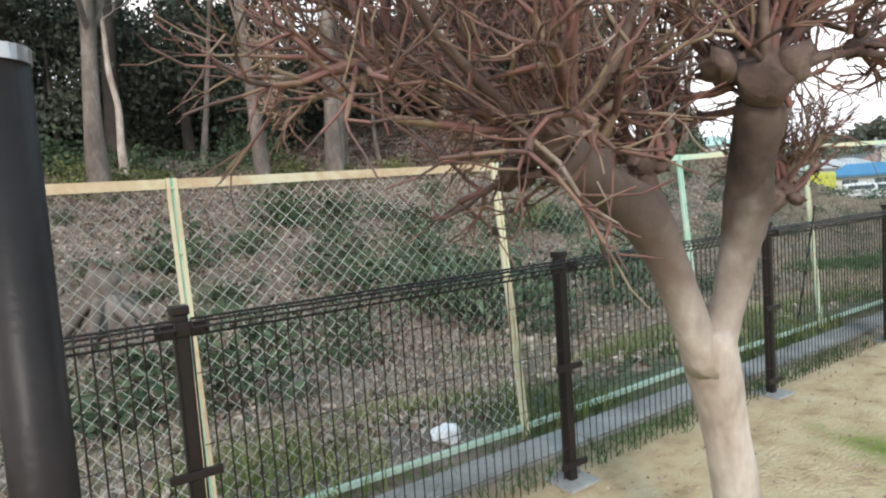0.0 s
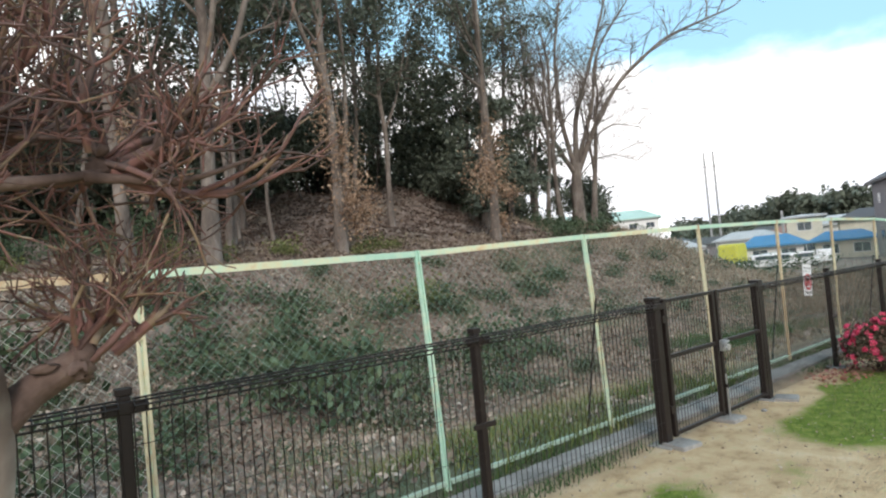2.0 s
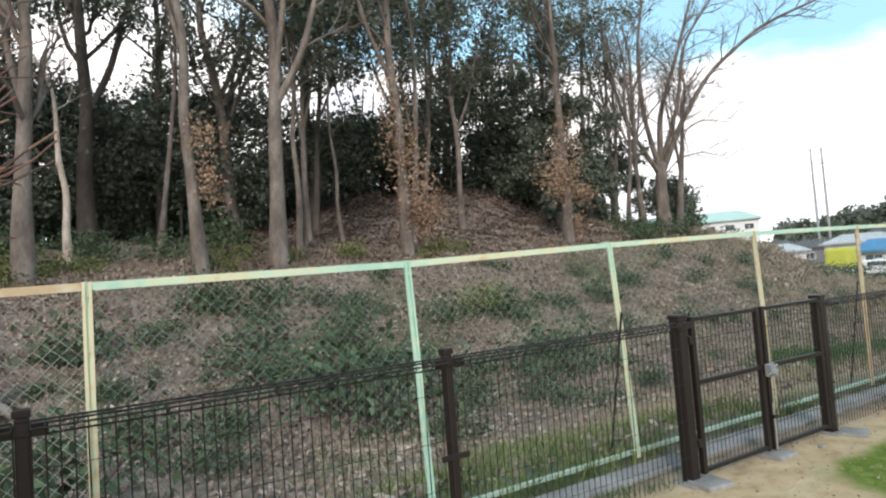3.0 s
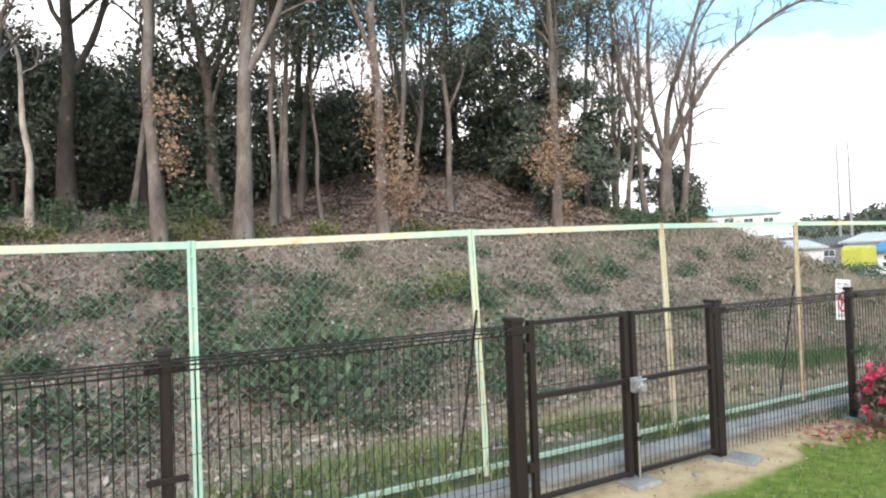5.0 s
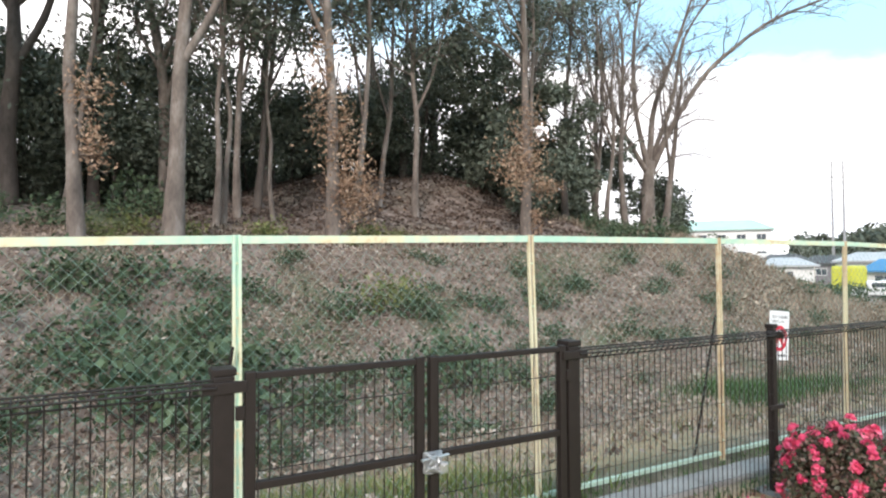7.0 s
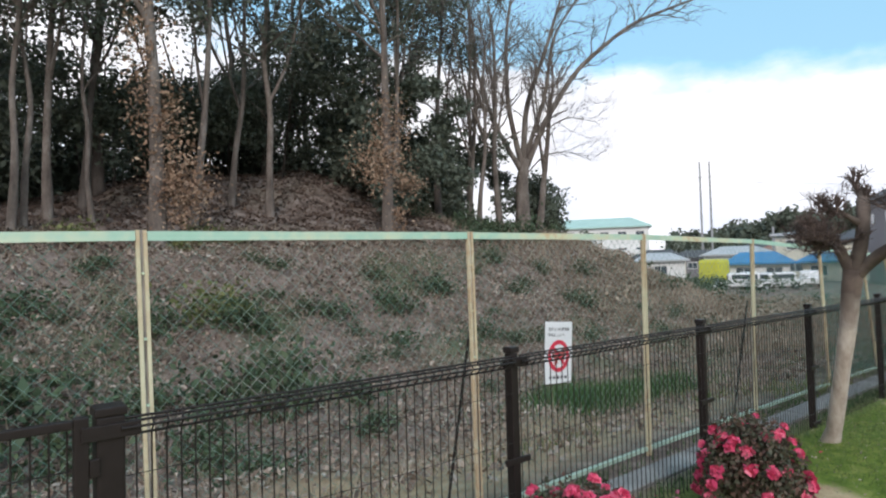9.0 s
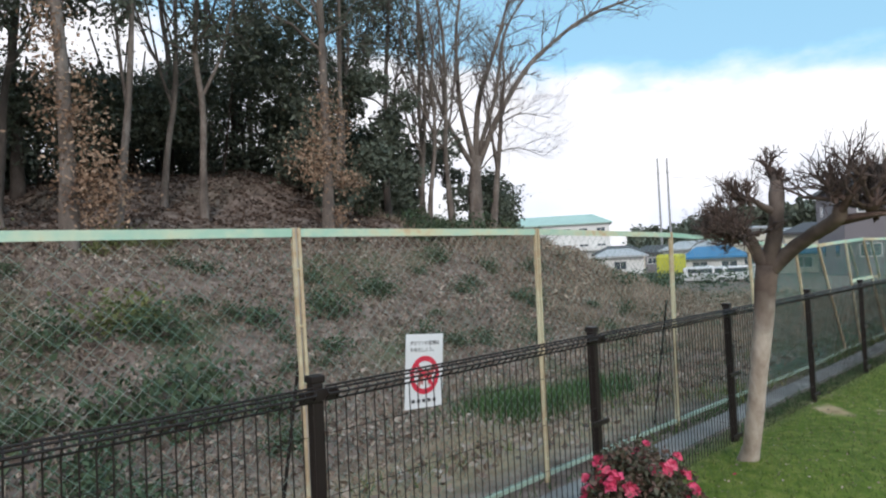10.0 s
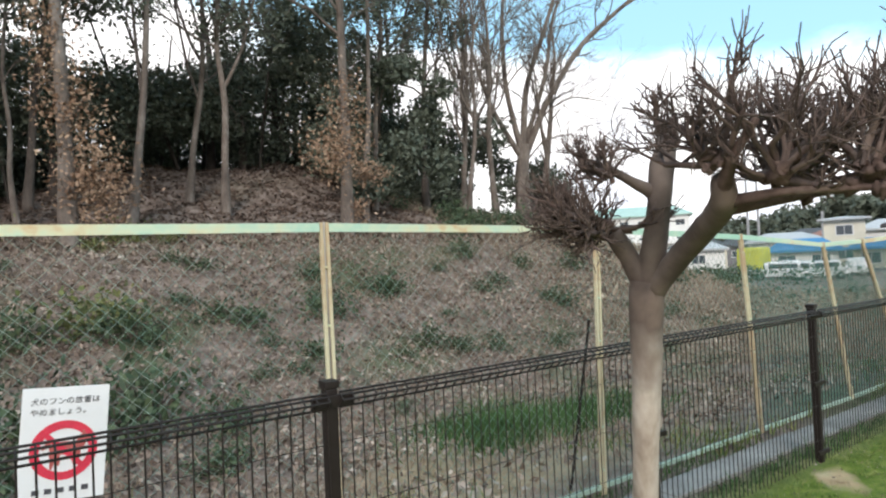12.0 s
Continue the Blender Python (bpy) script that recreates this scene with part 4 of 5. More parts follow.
pruned_tree("pruned bare park tree, smooth pale forked trunk, upright twigs, on grass", [
    ("trunk", [(14.88, 1.0, 0.0), (14.815, 0.922, 0.2), (14.74, 0.832, 0.6), (14.66, 0.735, 1.05), (14.59, 0.65, 1.56)], [0.10, 0.062, 0.058, 0.060, 0.076], BARK_PARK_PALE),
    ("middle_limb", [(14.60, 0.65, 1.50), (14.58, 0.60, 1.70), (14.60, 0.57, 1.90), (14.63, 0.58, 2.03), (14.72, 0.595, 2.17)], [0.064, 0.050, 0.048, 0.052, 0.040], BARK_PARK_PALE),
    ("left_limb", [(14.59, 0.66, 1.54), (14.54, 0.70, 1.66), (14.47, 0.72, 1.76)], [0.055, 0.042, 0.040], BARK_PARK_PALE),
    ("branch", [(14.60, 0.57, 1.90), (14.52, 0.64, 1.96), (14.42, 0.70, 2.03)], [0.032, 0.022, 0.014], BARK_PARK_PALE),
    ("right_limb", [(14.60, 0.64, 1.52), (14.61, 0.50, 1.65), (14.52, 0.34, 1.74), (14.42, 0.22, 1.79), (14.32, 0.13, 1.83), (14.28, 0.11, 1.90)], [0.062, 0.046, 0.046, 0.045, 0.044, 0.034], BARK_PARK_PALE),
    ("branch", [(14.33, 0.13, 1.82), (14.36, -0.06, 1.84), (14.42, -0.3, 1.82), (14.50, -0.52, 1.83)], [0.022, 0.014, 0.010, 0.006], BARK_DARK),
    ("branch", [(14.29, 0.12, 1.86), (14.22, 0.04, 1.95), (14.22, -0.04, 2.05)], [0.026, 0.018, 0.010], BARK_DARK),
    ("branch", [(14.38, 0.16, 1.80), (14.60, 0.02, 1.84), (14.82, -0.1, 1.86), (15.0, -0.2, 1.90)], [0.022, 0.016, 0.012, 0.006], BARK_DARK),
], [
    ((14.70, 0.595, 2.12), 0.03, 10, (-0.1, 0.1, 0.5), 0.5, 0.10),
    ((14.43, 0.74, 1.78), 0.05, 46, (-0.6, 0.35, 0.05), 0.5, 0.14),
    ((14.34, 0.78, 1.80), 0.03, 20, (-0.7, 0.35, 0.15), 0.5, 0.13),
    ((14.44, 0.70, 2.00), 0.025, 18, (-0.3, 0.3, 0.6), 0.5, 0.12),
    ((14.24, 0.09, 1.95), 0.035, 16, (-0.3, 0.2, 0.6), 0.5, 0.16),
    ((14.34, -0.04, 1.89), 0.04, 22, (0.0, -0.1, 0.6), 0.55, 0.17),
    ((14.42, -0.26, 1.87), 0.04, 24, (0.1, -0.4, 0.5), 0.55, 0.18),
    ((14.50, -0.50, 1.87), 0.035, 18, (0.3, -0.8, 0.3), 0.5, 0.18),
    ((14.60, 0.02, 1.89), 0.04, 22, (0.2, -0.1, 0.6), 0.55, 0.17),
    ((14.82, -0.10, 1.91), 0.04, 22, (0.5, -0.4, 0.45), 0.55, 0.18),
    ((15.00, -0.20, 1.94), 0.035, 18, (0.7, -0.5, 0.3), 0.5, 0.18),
], 23, TWIG_DARK, 0.75)

# ---- flowering bushes ----


def bush(x, y, r, h, seed, n_flowers):
    rng = np.random.default_rng(seed)
    t = thing("flowering_bush", "low rounded dark-leaved bush covered with pink double flowers by the fence", "bush", (x, y, 0), "flowering bushes")
    rows = []
    for _ in range(26):
        d = np.array([*rng.normal(0, 0.6, 2), 1.0])
        shoot(rng, rows, np.array([*rng.normal(0, 0.05, 2), -0.02]), d / np.linalg.norm(d), h * 0.36, 0.008, 1)
    arr("stem_mass", twigs_of(rows, 3), BARK_DARK, t, kind="stuff")

    def shell(n, lo):
        d = rng.normal(size=(n, 3))
        d /= np.linalg.norm(d, axis=1, keepdims=True)
        d[:, 2] = np.abs(d[:, 2]) * 1.2 - 0.25
        rad = rng.uniform(lo, 1.0, (n, 1)) * (1 + 0.12 * np.sin(5 * np.arctan2(d[:, 1:2], d[:, 0:1])))
        p = d * rad * [r, r, h * 0.62]
        p[:, 2] += h * 0.36
        return np.clip(p, [-9, -9, 0.02], 9)

    arr("foliage", leaves(rng, shell(9500, 0.45), 0.034), LEAF_BUSH, t)
    for c in shell(n_flowers, 0.86):
        size = rng.uniform(0.022, 0.046)
        pts, k = [], 0
        for ring_i, (cnt, rr, zz) in enumerate(((8, 1.0, 0.0), (7, 0.7, 0.3), (5, 0.35, 0.45))):
            for j in range(cnt):
                a = 2 * math.pi * (j + 0.5 * ring_i) / cnt
                pts.append([math.cos(a) * rr * 0.7 * size, math.sin(a) * rr * 0.7 * size, zz * size])
        pts = np.array(pts)
        face = Vector(tuple(c - np.array([0, 0, h * 0.3]))).to_track_quat("Z", "Y").to_matrix()
        pts = pts @ np.array(face).T + c
        arr("flower", leaves(rng, pts, size * 1.25, 0.9), PETAL, t)


bush(11.38, 0.80, 0.41, 0.66, 5, 70)
bush(13.06, 0.80, 0.34, 0.70, 6, 56)

# ---- stump, bag ----
sx, sy = 2.2, 11.2
stump = thing("tree_stump", "pale weathered tree stump with exposed roots on the brown bank", "stump", (sx, sy, float(ground_z(sx, sy))))
arr("stump_body", tube([(0, 0, -0.2), (0, 0, 0.3), (0.05, 0, 0.9), (0.08, 0, 0.95)], [0.42, 0.30, 0.25, 0.24], 16, 0.2), BARK_WOOD, stump, True)
for a in (3.6, 4.4, 5.3, 6.0):
    arr("root", tube([(0.2 * math.cos(a), 0.2 * math.sin(a), 0.35), (0.6 * math.cos(a), 0.6 * math.sin(a), 0.0), (1.0 * math.cos(a), 1.0 * math.sin(a), -0.45)], [0.12, 0.09, 0.03], 8, 0.14), BARK_WOOD, stump, True)
bagz = float(ground_z(3.43, 2.24))
bag = thing("plastic_bag", "crumpled white plastic bag lying in the weeds behind the fence", "bag", (3.43, 2.24, bagz))
bm = bmesh.new()
bmesh.ops.create_icosphere(bm, subdivisions=3, radius=0.095)
for v in bm.verts:
    v.co.z = v.co.z * 0.75 + 0.05
    v.co *= 1 + 0.5 * noise.noise(v.co * 11) + 0.2 * noise.noise(v.co * 30)
part("bag_body", bm, PLASTIC_BAG, bag)

# ---- woods ----


def forest_tree(x, y, height, r, seed, lean=(0, 0), crown="leafy", fork=0.45, label="", bark=None, curve=0.0):
    """A tall trunk with limbs; crown leafy, bare or sparse, with withered leaves on some."""
    rng = np.random.default_rng(seed)
    z0 = float(ground_z(x, y))
    t = thing("forest_tree", label or {"leafy": "tall grey-trunked evergreen tree in the wood", "bare": "tall bare tree with rising forked limbs at the wood's edge",
              "sparse": "slim grey tree with a thin crown in the wood", "dead": "slim pale leafless trunk at the wood's edge"}[crown], "tree", (x, y, z0))
    bark = bark or BARK_WOOD
    lean = np.array([*lean, 0.0])
    n = 7
    hs = np.linspace(0, 1, n)
    pts = np.array([[0, 0, -0.25]] + [list(lean * h * height + rng.normal(0, 0.012 * height, 3) * [1, 1, 0] * (0.3 + h) + [curve * math.sin(h * 3), 0, h * height]) for h in hs[1:]])
    radii = r * (1 - 0.72 * hs)
    radii[0] *= 1.35
    arr("trunk", tube(pts, radii, 10, 0.05, rng), bark, t, True)
    rows, tips = [], []
    for q in range({"leafy": 1, "bare": 2, "sparse": 1, "dead": 0}[crown]):
        s = rng.uniform(0.28, 0.55) if r > 0.1 else 0.6
        p = np.array([np.interp(s, hs, pts[:, k]) for k in range(3)])
        a, out_w = rng.uniform(0, 2 * np.pi), height * rng.uniform(0.10, 0.2)
        side = np.array([math.cos(a), 0.5 * math.sin(a), 0]) * out_w
        limb = [p, p + side * 0.45 + [0, 0, height * 0.12], p + side * 0.8 + [0, 0, height * 0.3], p + side * 1.15 + [0, 0, height * 0.48]]
        rr = r * (1 - 0.72 * s) * 0.62
        arr("limb", tube(np.array(limb), [rr, rr * 0.85, rr * 0.6, rr * 0.25], 8, 0.05, rng), bark, t, True)
        for u in (0.35, 0.5, 0.62, 0.72, 0.8, 0.88, 0.94, 1.0):
            q2 = np.array([np.interp(u, [0, 0.33, 0.66, 1], np.array(limb)[:, k]) for k in range(3)])
            d = np.array([math.cos(a), 0.5 * math.sin(a), 1.2]) + rng.normal(0, 0.5, 3)
            k = len(rows)
            shoot(rng, rows, q2, d / np.linalg.norm(d), height * rng.uniform(0.06, 0.11), rr * 0.35, 2, 0.4, 0.5, 0.62, (1, 3))
            tips += [v[1] for v in rows[k:]]
    spots = rng.uniform(fork, 0.98, {"leafy": 11, "bare": 15, "sparse": 7, "dead": 4}[crown])
    for s in spots:
        p = np.array([np.interp(s, hs, pts[:, k]) for k in range(3)])
        a = rng.uniform(0, 2 * np.pi)
        d = np.array([math.cos(a), math.sin(a), rng.uniform(0.5, 1.5) if crown != "bare" else rng.uniform(1.2, 2.4)])
        d /= np.linalg.norm(d)
        length = height * rng.uniform(0.10, 0.2) * (1.3 if crown == "bare" else 1)
        k = len(rows)
        shoot(rng, rows, p, d, length, r * (1 - 0.7 * s) * 0.45, 2, 0.5, 0.5, 0.62, (1, 3) if crown != "bare" else (1, 4))
        tips += [q[1] for q in rows[k:]]
    arr("branch_mass", twigs_of(rows, 4), bark, t, kind="stuff")
    tips = np.array(tips)
    if crown in ("leafy", "sparse"):
        m = min(len(tips), (150 if x < 6 else 105 if x < 14 else 70) if crown == "leafy" else 30)
        pick = tips[rng.choice(len(tips), m, replace=False)]
        each = 42 if crown == "leafy" else 30
        c = np.repeat(pick, each, 0) + rng.normal(0, 1, (m * each, 3)) * [0.30, 0.30, 0.24]
        arr("crown", leaves(rng, c, 0.19), LEAF_DARK, t)
    return t


def withered(tree_x, tree_y, centres, seed):
    rng = np.random.default_rng(seed)
    z0 = float(ground_z(tree_x, tree_y))
    t = thing("withered_leaf_cluster", "hanging cluster of withered orange-brown leaves round a trunk", "leaf cluster", (tree_x, tree_y, z0), "withered leaf clusters")
    rows, pts = [], []
    for cx, cz, w, h, n in centres:
        p = rng.normal(0, 1, (n, 3)) * [w, w * 0.6, h] + [cx, -0.15, cz]
        pts.append(p)
        for _ in range(8):
            q = p[rng.integers(n)]
            rows.append((np.array([0, 0, cz - h * 0.8]), q, 0.022, 0.008))
    arr("leaves", leaves(rng, np.concatenate(pts), 0.125, 0.5), LEAF_BROWN, t)
    arr("stem_mass", twigs_of(rows, 4), BARK_WOOD, t, kind="stuff")


forest_tree(6.72, 15.7, 13, 0.18, 31, (-0.035, 0), "sparse", 0.62, "straight grey tree with a few withered leaves behind the bank")
forest_tree(8.84, 15.8, 14, 0.24, 32, (0.012, 0), "bare", 0.5, "stout straight pale grey tree behind the bank")
forest_tree(13.42, 16.5, 14, 0.20, 33, (-0.045, 0), "leafy", 0.5, "tall grey tree wrapped in withered leaves", curve=0.15)
forest_tree(21.15, 17.0, 15, 0.19, 34, (0.012, 0), "leafy", 0.42, "tall grey tree with withered leaves low on its trunk")
withered(13.42, 16.5, [(0.55, 1.7, 0.45, 0.55, 1700), (0.1, 3.6, 0.38, 0.6, 900), (-0.35, 5.4, 0.3, 0.8, 500)], 41)
withered(21.15, 17.0, [(-0.35, 2.7, 0.55, 0.42, 1400), (0.9, 2.1, 0.35, 0.18, 400), (0.1, 4.1, 0.40, 0.7, 800), (0.35, 0.8, 0.25, 0.3, 280)], 42)
withered(6.72, 15.7, [(0.3, 2.5, 0.18, 0.38, 330), (0.15, 3.8, 0.28, 0.3, 280)], 43)
forest_tree(3.65, 18.6, 6.0, 0.12, 35, (-0.10, 0), "dead", 0.7, bark=BARK_PALE, curve=0.25)
WOOD = [  # x, y, trunk radius, height, lean, crown, seed, curve
    (2.75, 15.9, 0.22, 12, 0.0, "bare", 36, 0.2), (-0.4, 16.6, 0.2, 13, 0.03, "leafy", 37, -0.2), (-3.0, 16.5, 0.2, 12, -0.02, "sparse", 38, 0.1),
    (4.3, 25.5, 0.32, 16, 0.0, "leafy", 40, 0.1), (9.6, 24.5, 0.27, 13, -0.12, "bare", 41, 0.3), (10.3, 18.4, 0.10, 12, 0.0, "leafy", 50, 0.2),
    (10.6, 18.7, 0.09, 10, -0.05, "sparse", 51, 0.35), (11.36, 20.4, 0.13, 12, 0.04, "leafy", 52, -0.15), (12.65, 23.3, 0.14, 12, 0.07, "leafy", 53, 0.1),
    (12.4, 19.6, 0.08, 8, 0.02, "sparse", 54, -0.3), (15.2, 19.5, 0.13, 13, 0.02, "leafy", 55, 0.3), (17.5, 22.3, 0.12, 13, 0.04, "bare", 56, 0.4),
    (18.3, 20.5, 0.14, 12, -0.03, "leafy", 57, 0.15), (23.3, 29.4, 0.17, 13, 0.03, "leafy", 58, 0.1), (26.2, 24.2, 0.16, 13, 0.05, "leafy", 59, 0.2),
    (27.8, 22.4, 0.17, 13, 0.06, "leafy", 60, -0.2), (24.6, 21.4, 0.12, 12, 0.01, "sparse", 61, 0.2), (30.0, 22.6, 0.14, 11, 0.03, "bare", 62, 0.3),
    (31.6, 21.9, 0.17, 12, -0.02, "bare", 63, -0.2), (29.3, 28, 0.2, 13, 0.0, "leafy", 64, 0.2), (7.0, 26, 0.2, 15, 0.0, "leafy", 65, 0.2),
    (13.6, 26, 0.2, 14, 0.05, "leafy", 66, -0.3), (-3.5, 22, 0.22, 15, 0.0, "leafy", 67, 0.1), (-7, 19, 0.22, 14, 0.0, "leafy", 68, 0.1),
    (20.0, 29.2, 0.2, 12, -0.04, "leafy", 69, 0.3), (25.0, 31, 0.2, 13, 0.0, "leafy", 70, 0.1), (1.0, 27, 0.2, 14, 0, "leafy", 71, 0.2), (20.9, 27.0, 0.16, 13, 0, "leafy", 72, 0.2),
    (1.0, 19.5, 0.16, 13, 0.05, "leafy", 39, -0.2), (6.2, 20.5, 0.1, 10, 0.08, "sparse", 74, 0.3), (23.2, 19.6, 0.13, 12, 0.03, "leafy", 75, 0.2)]
# Leafy trees beyond y = 21 get the bark that is darkened for shade.
for x, y, r, h, lean, crown, seed, curve in WOOD:
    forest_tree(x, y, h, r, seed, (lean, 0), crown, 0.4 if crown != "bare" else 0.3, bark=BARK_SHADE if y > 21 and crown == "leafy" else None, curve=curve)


def forked_tree(x, y, seed):
    """The wide bare tree at the end of the wood."""
    rng = np.random.default_rng(seed)
    z0 = float(ground_z(x, y))
    t = thing("bare_tree", "wide bare grey tree with long limbs at the wood's end", "tree", (x, y, z0))
    arr("trunk", tube([(0, 0, -0.3), (0.05, 0, 1.2), (0.0, 0, 2.6), (0.3, 0, 4.0)], [0.5, 0.38, 0.34, 0.3], 12, 0.06, rng), BARK_WOOD, t, True)
    rows = []
    for pts, r in (([(0.3, 0, 3.4), (1.1, -0.8, 6.0), (2.6, -2.0, 9.0), (5.0, -4.0, 11.5), (7.9, -6.7, 12.8)], 0.2),
                   ([(0.2, 0, 3.6), (0.5, 0, 7), (1.6, -0.8, 10.5), (2.6, -1.6, 14.5)], 0.2), ([(0.1, 0, 3.6), (-0.6, 0.3, 7), (-0.6, 0.3, 11), (0.2, 0, 15)], 0.18),
                   ([(0.0, 0, 3.4), (-1.2, 0.8, 6), (-2.0, 1.4, 9.5), (-2.2, 1.6, 13.5)], 0.16), ([(0.3, 0, 4), (1.2, -0.9, 7.5), (1.6, -1.2, 11), (3.8, -2.8, 14.6)], 0.15),
                   ([(0.3, 0, 3.8), (1.0, -0.9, 5.6), (2.0, -1.8, 6.3), (3.1, -2.9, 5.9)], 0.06), ([(0.2, 0, 3.0), (0.9, -0.8, 4.2), (1.9, -1.7, 4.4), (2.8, -2.6, 3.8)], 0.05)):
        arr("limb", tube(pts, np.linspace(r, r * 0.25, len(pts)), 8, 0.05, rng), BARK_WOOD, t, True)
        p = np.array(pts, float)
        for s in np.linspace(0.25, 1.0, 20):
            q = np.array([np.interp(s, np.linspace(0, 1, len(p)), p[:, k]) for k in range(3)])
            d = (p[-1] - p[0]) / np.linalg.norm(p[-1] - p[0]) + rng.normal(0, 0.5, 3)
            shoot(rng, rows, q, d / np.linalg.norm(d), 1.6 * rng.uniform(0.6, 1.3), r * 0.2, 2, 0.3, 0.5, 0.65, (1, 4))
    arr("branch_mass", twigs_of(rows, 4), BARK_WOOD, t, kind="stuff")


forked_tree(33.65, 22.3, 80)
forest_tree(29.0, 20.8, 11, 0.13, 83, (0.05, 0), "bare", 0.3, curve=0.3)
forest_tree(31.0, 23.5, 12, 0.16, 84, (0.03, 0), "bare", 0.3, curve=-0.3)
forest_tree(34.6, 22.0, 10, 0.2, 81, (0.08, -0.05), "bare", 0.3, curve=0.3)

rng = np.random.default_rng(7)


def clump_cloud(rng, spots, each, size, squash=0.8):
    out = []
    for cx, cy, cz, rad in spots:
        d = rng.normal(size=(each, 3))
        d /= np.linalg.norm(d, axis=1, keepdims=True)
        lump = 1 + 0.3 * np.sin(d[:, 0:1] * 5 + cx) * np.cos(d[:, 1:2] * 4 + cy) + 0.2 * np.sin(d[:, 2:3] * 7)
        out.append(d * rng.uniform(0.55, 1.05, (each, 1)) * rad * lump * [1, 1, squash] + [cx, cy, cz])
    return leaves(rng, np.concatenate(out), size)


spots = []
for k in range(300):
    y = rng.uniform(24, 42)
    x = rng.uniform(-14, 3 + y * 0.92)
    if rng.random() < 0.35 and 12 < x < 19:
        continue
    z = float(ground_z(x, y)) + rng.uniform(0.8, (4.9 if x > 12 else 6.0) + 3.6 * float(np.clip(patches(x, 3.0, 0.55, 33), 0, 1)) - 0.28 * max(0, x - 26)) * (0.35 if 13 < x < 21 and y < 33 else 1) + (2.0 if 13 < x < 21 and y < 33 else 0)
    spots.append((x, y, z, rng.uniform(1.1, 2.3)))
arr("woodland_foliage", clump_cloud(rng, spots, 1150, 0.21), LEAF_DARK, kind="stuff", label="dense dark evergreen foliage deep in the wood")
spots = []
for k in range(46):
    x, y = rng.uniform(7, 19), rng.uniform(19, 27)
    spots.append((x, y, float(ground_z(x, y)) + rng.uniform(6.5, 12.5), rng.uniform(0.8, 1.4)))
arr("crown_foliage", clump_cloud(rng, spots, 240, 0.2), LEAF_DARK, kind="stuff", label="open dark evergreen crowns high in the wood")
spots = []
for k in range(150):
    y = rng.uniform(30, 42)
    x = rng.uniform(-16, 2 + y * 0.9)
    spots.append((x, y, float(ground_z(x, y)) + rng.uniform(0.2, 2.4), rng.uniform(1.0, 1.7)))
arr("low_foliage", clump_cloud(rng, spots, 600, 0.21), LEAF_DARK, kind="stuff", label="dark evergreen undergrowth at the back of the wood")
spots = []
for k in range(34):
    x, y = rng.uniform(21.5, 27.5), rng.uniform(19.5, 25)
    spots.append((x, y, float(ground_z(x, y)) + rng.uniform(1.0, 8.5 - 0.7 * max(0, x - 24)), rng.uniform(0.6, 1.1)))
arr("edge_foliage", clump_cloud(rng, spots, 520, 0.21), LEAF_DARK, kind="stuff", label="dark evergreen foliage between the edge trees")
spots = []
for k in range(52):
    x = rng.uniform(25, 35)
    y = rng.uniform(23, 29)
    spots.append((x, y, float(ground_z(x, y)) + rng.uniform(0.4, 4.4), rng.uniform(0.7, 1.3)))
arr("understory_foliage", clump_cloud(rng, spots, 700, 0.24), LEAF_DARK, kind="stuff", label="dark evergreen undergrowth under the bare trees")
spots = []
for k in range(26):
    x = rng.uniform(35.6, 40.4)
    y = 0.88 * x - 8.6 + rng.uniform(-1.0, 1.0)
    spots.append((x, y, float(ground_z(x, y)) + rng.uniform(0.3, 3.2), rng.uniform(0.7, 1.1)))
arr("edge_foliage", clump_cloud(rng, spots, 520, 0.2), LEAF_DARK, kind="stuff", label="dark evergreen foliage at the foot of the wide bare tree")
n = 110
ys = rng.uniform(25, 42, n)
xs = rng.uniform(-14, 5 + ys * 0.66)
zs = ground_z(xs, ys)
p0 = np.stack([xs, ys, zs - 0.2], 1)
p1 = p0 + np.stack([rng.normal(0, 0.9, n), rng.normal(0, 0.6, n), rng.uniform(4, 8, n)], 1)
arr("far_trunks", rods(p0, p1, rng.uniform(0.05, 0.13, n), 0.04, 6), BARK_SHADE, kind="stuff", label="slim trunks deep in the wood, coloured dark for shade")

# ---- undergrowth and litter ----


def shrub_mesh(seed, n):
    rng = np.random.default_rng(seed)
    c = rng.normal(0, 1, (n, 3)) * [0.30, 0.27, 0.19] + [0, 0, 0.22]
    c[:, 2] = np.abs(c[:, 2])
    return leaves(rng, c, 0.10)


shrubs = []
for s in range(4):
    t = thing("bank_shrub", "low green evergreen shrub growing on the bank", "shrub", (0, 0, 0), "shrubs on the bank")
    arr("foliage", shrub_mesh(90 + s, 420), LEAF_SHRUB, t)
    r2 = np.random.default_rng(190 + s)
    tips = r2.normal(0, 1, (16, 3)) * [0.3, 0.26, 0.1] + [0, 0, 0.3]
    arr("stem_mass", rods(tips * [0.15, 0.15, 0] - [0, 0, 0.05], tips, 0.008, 0.004, 4), BARK_DARK, t, kind="stuff")
    shrubs.append(t)
rng = np.random.default_rng(8)
placed = 0
crest_shrub = thing("crest_shrub", "yellow-green shrub at the edge of the wood", "shrub", (0, 0, 0), "shrubs at the edge of the wood")
arr("foliage", shrub_mesh(99, 520), LEAF_YELLOW, crest_shrub)
crest_shrub.matrix_basis = pose(3.0, 16.6, float(ground_z(3.0, 16.6)))
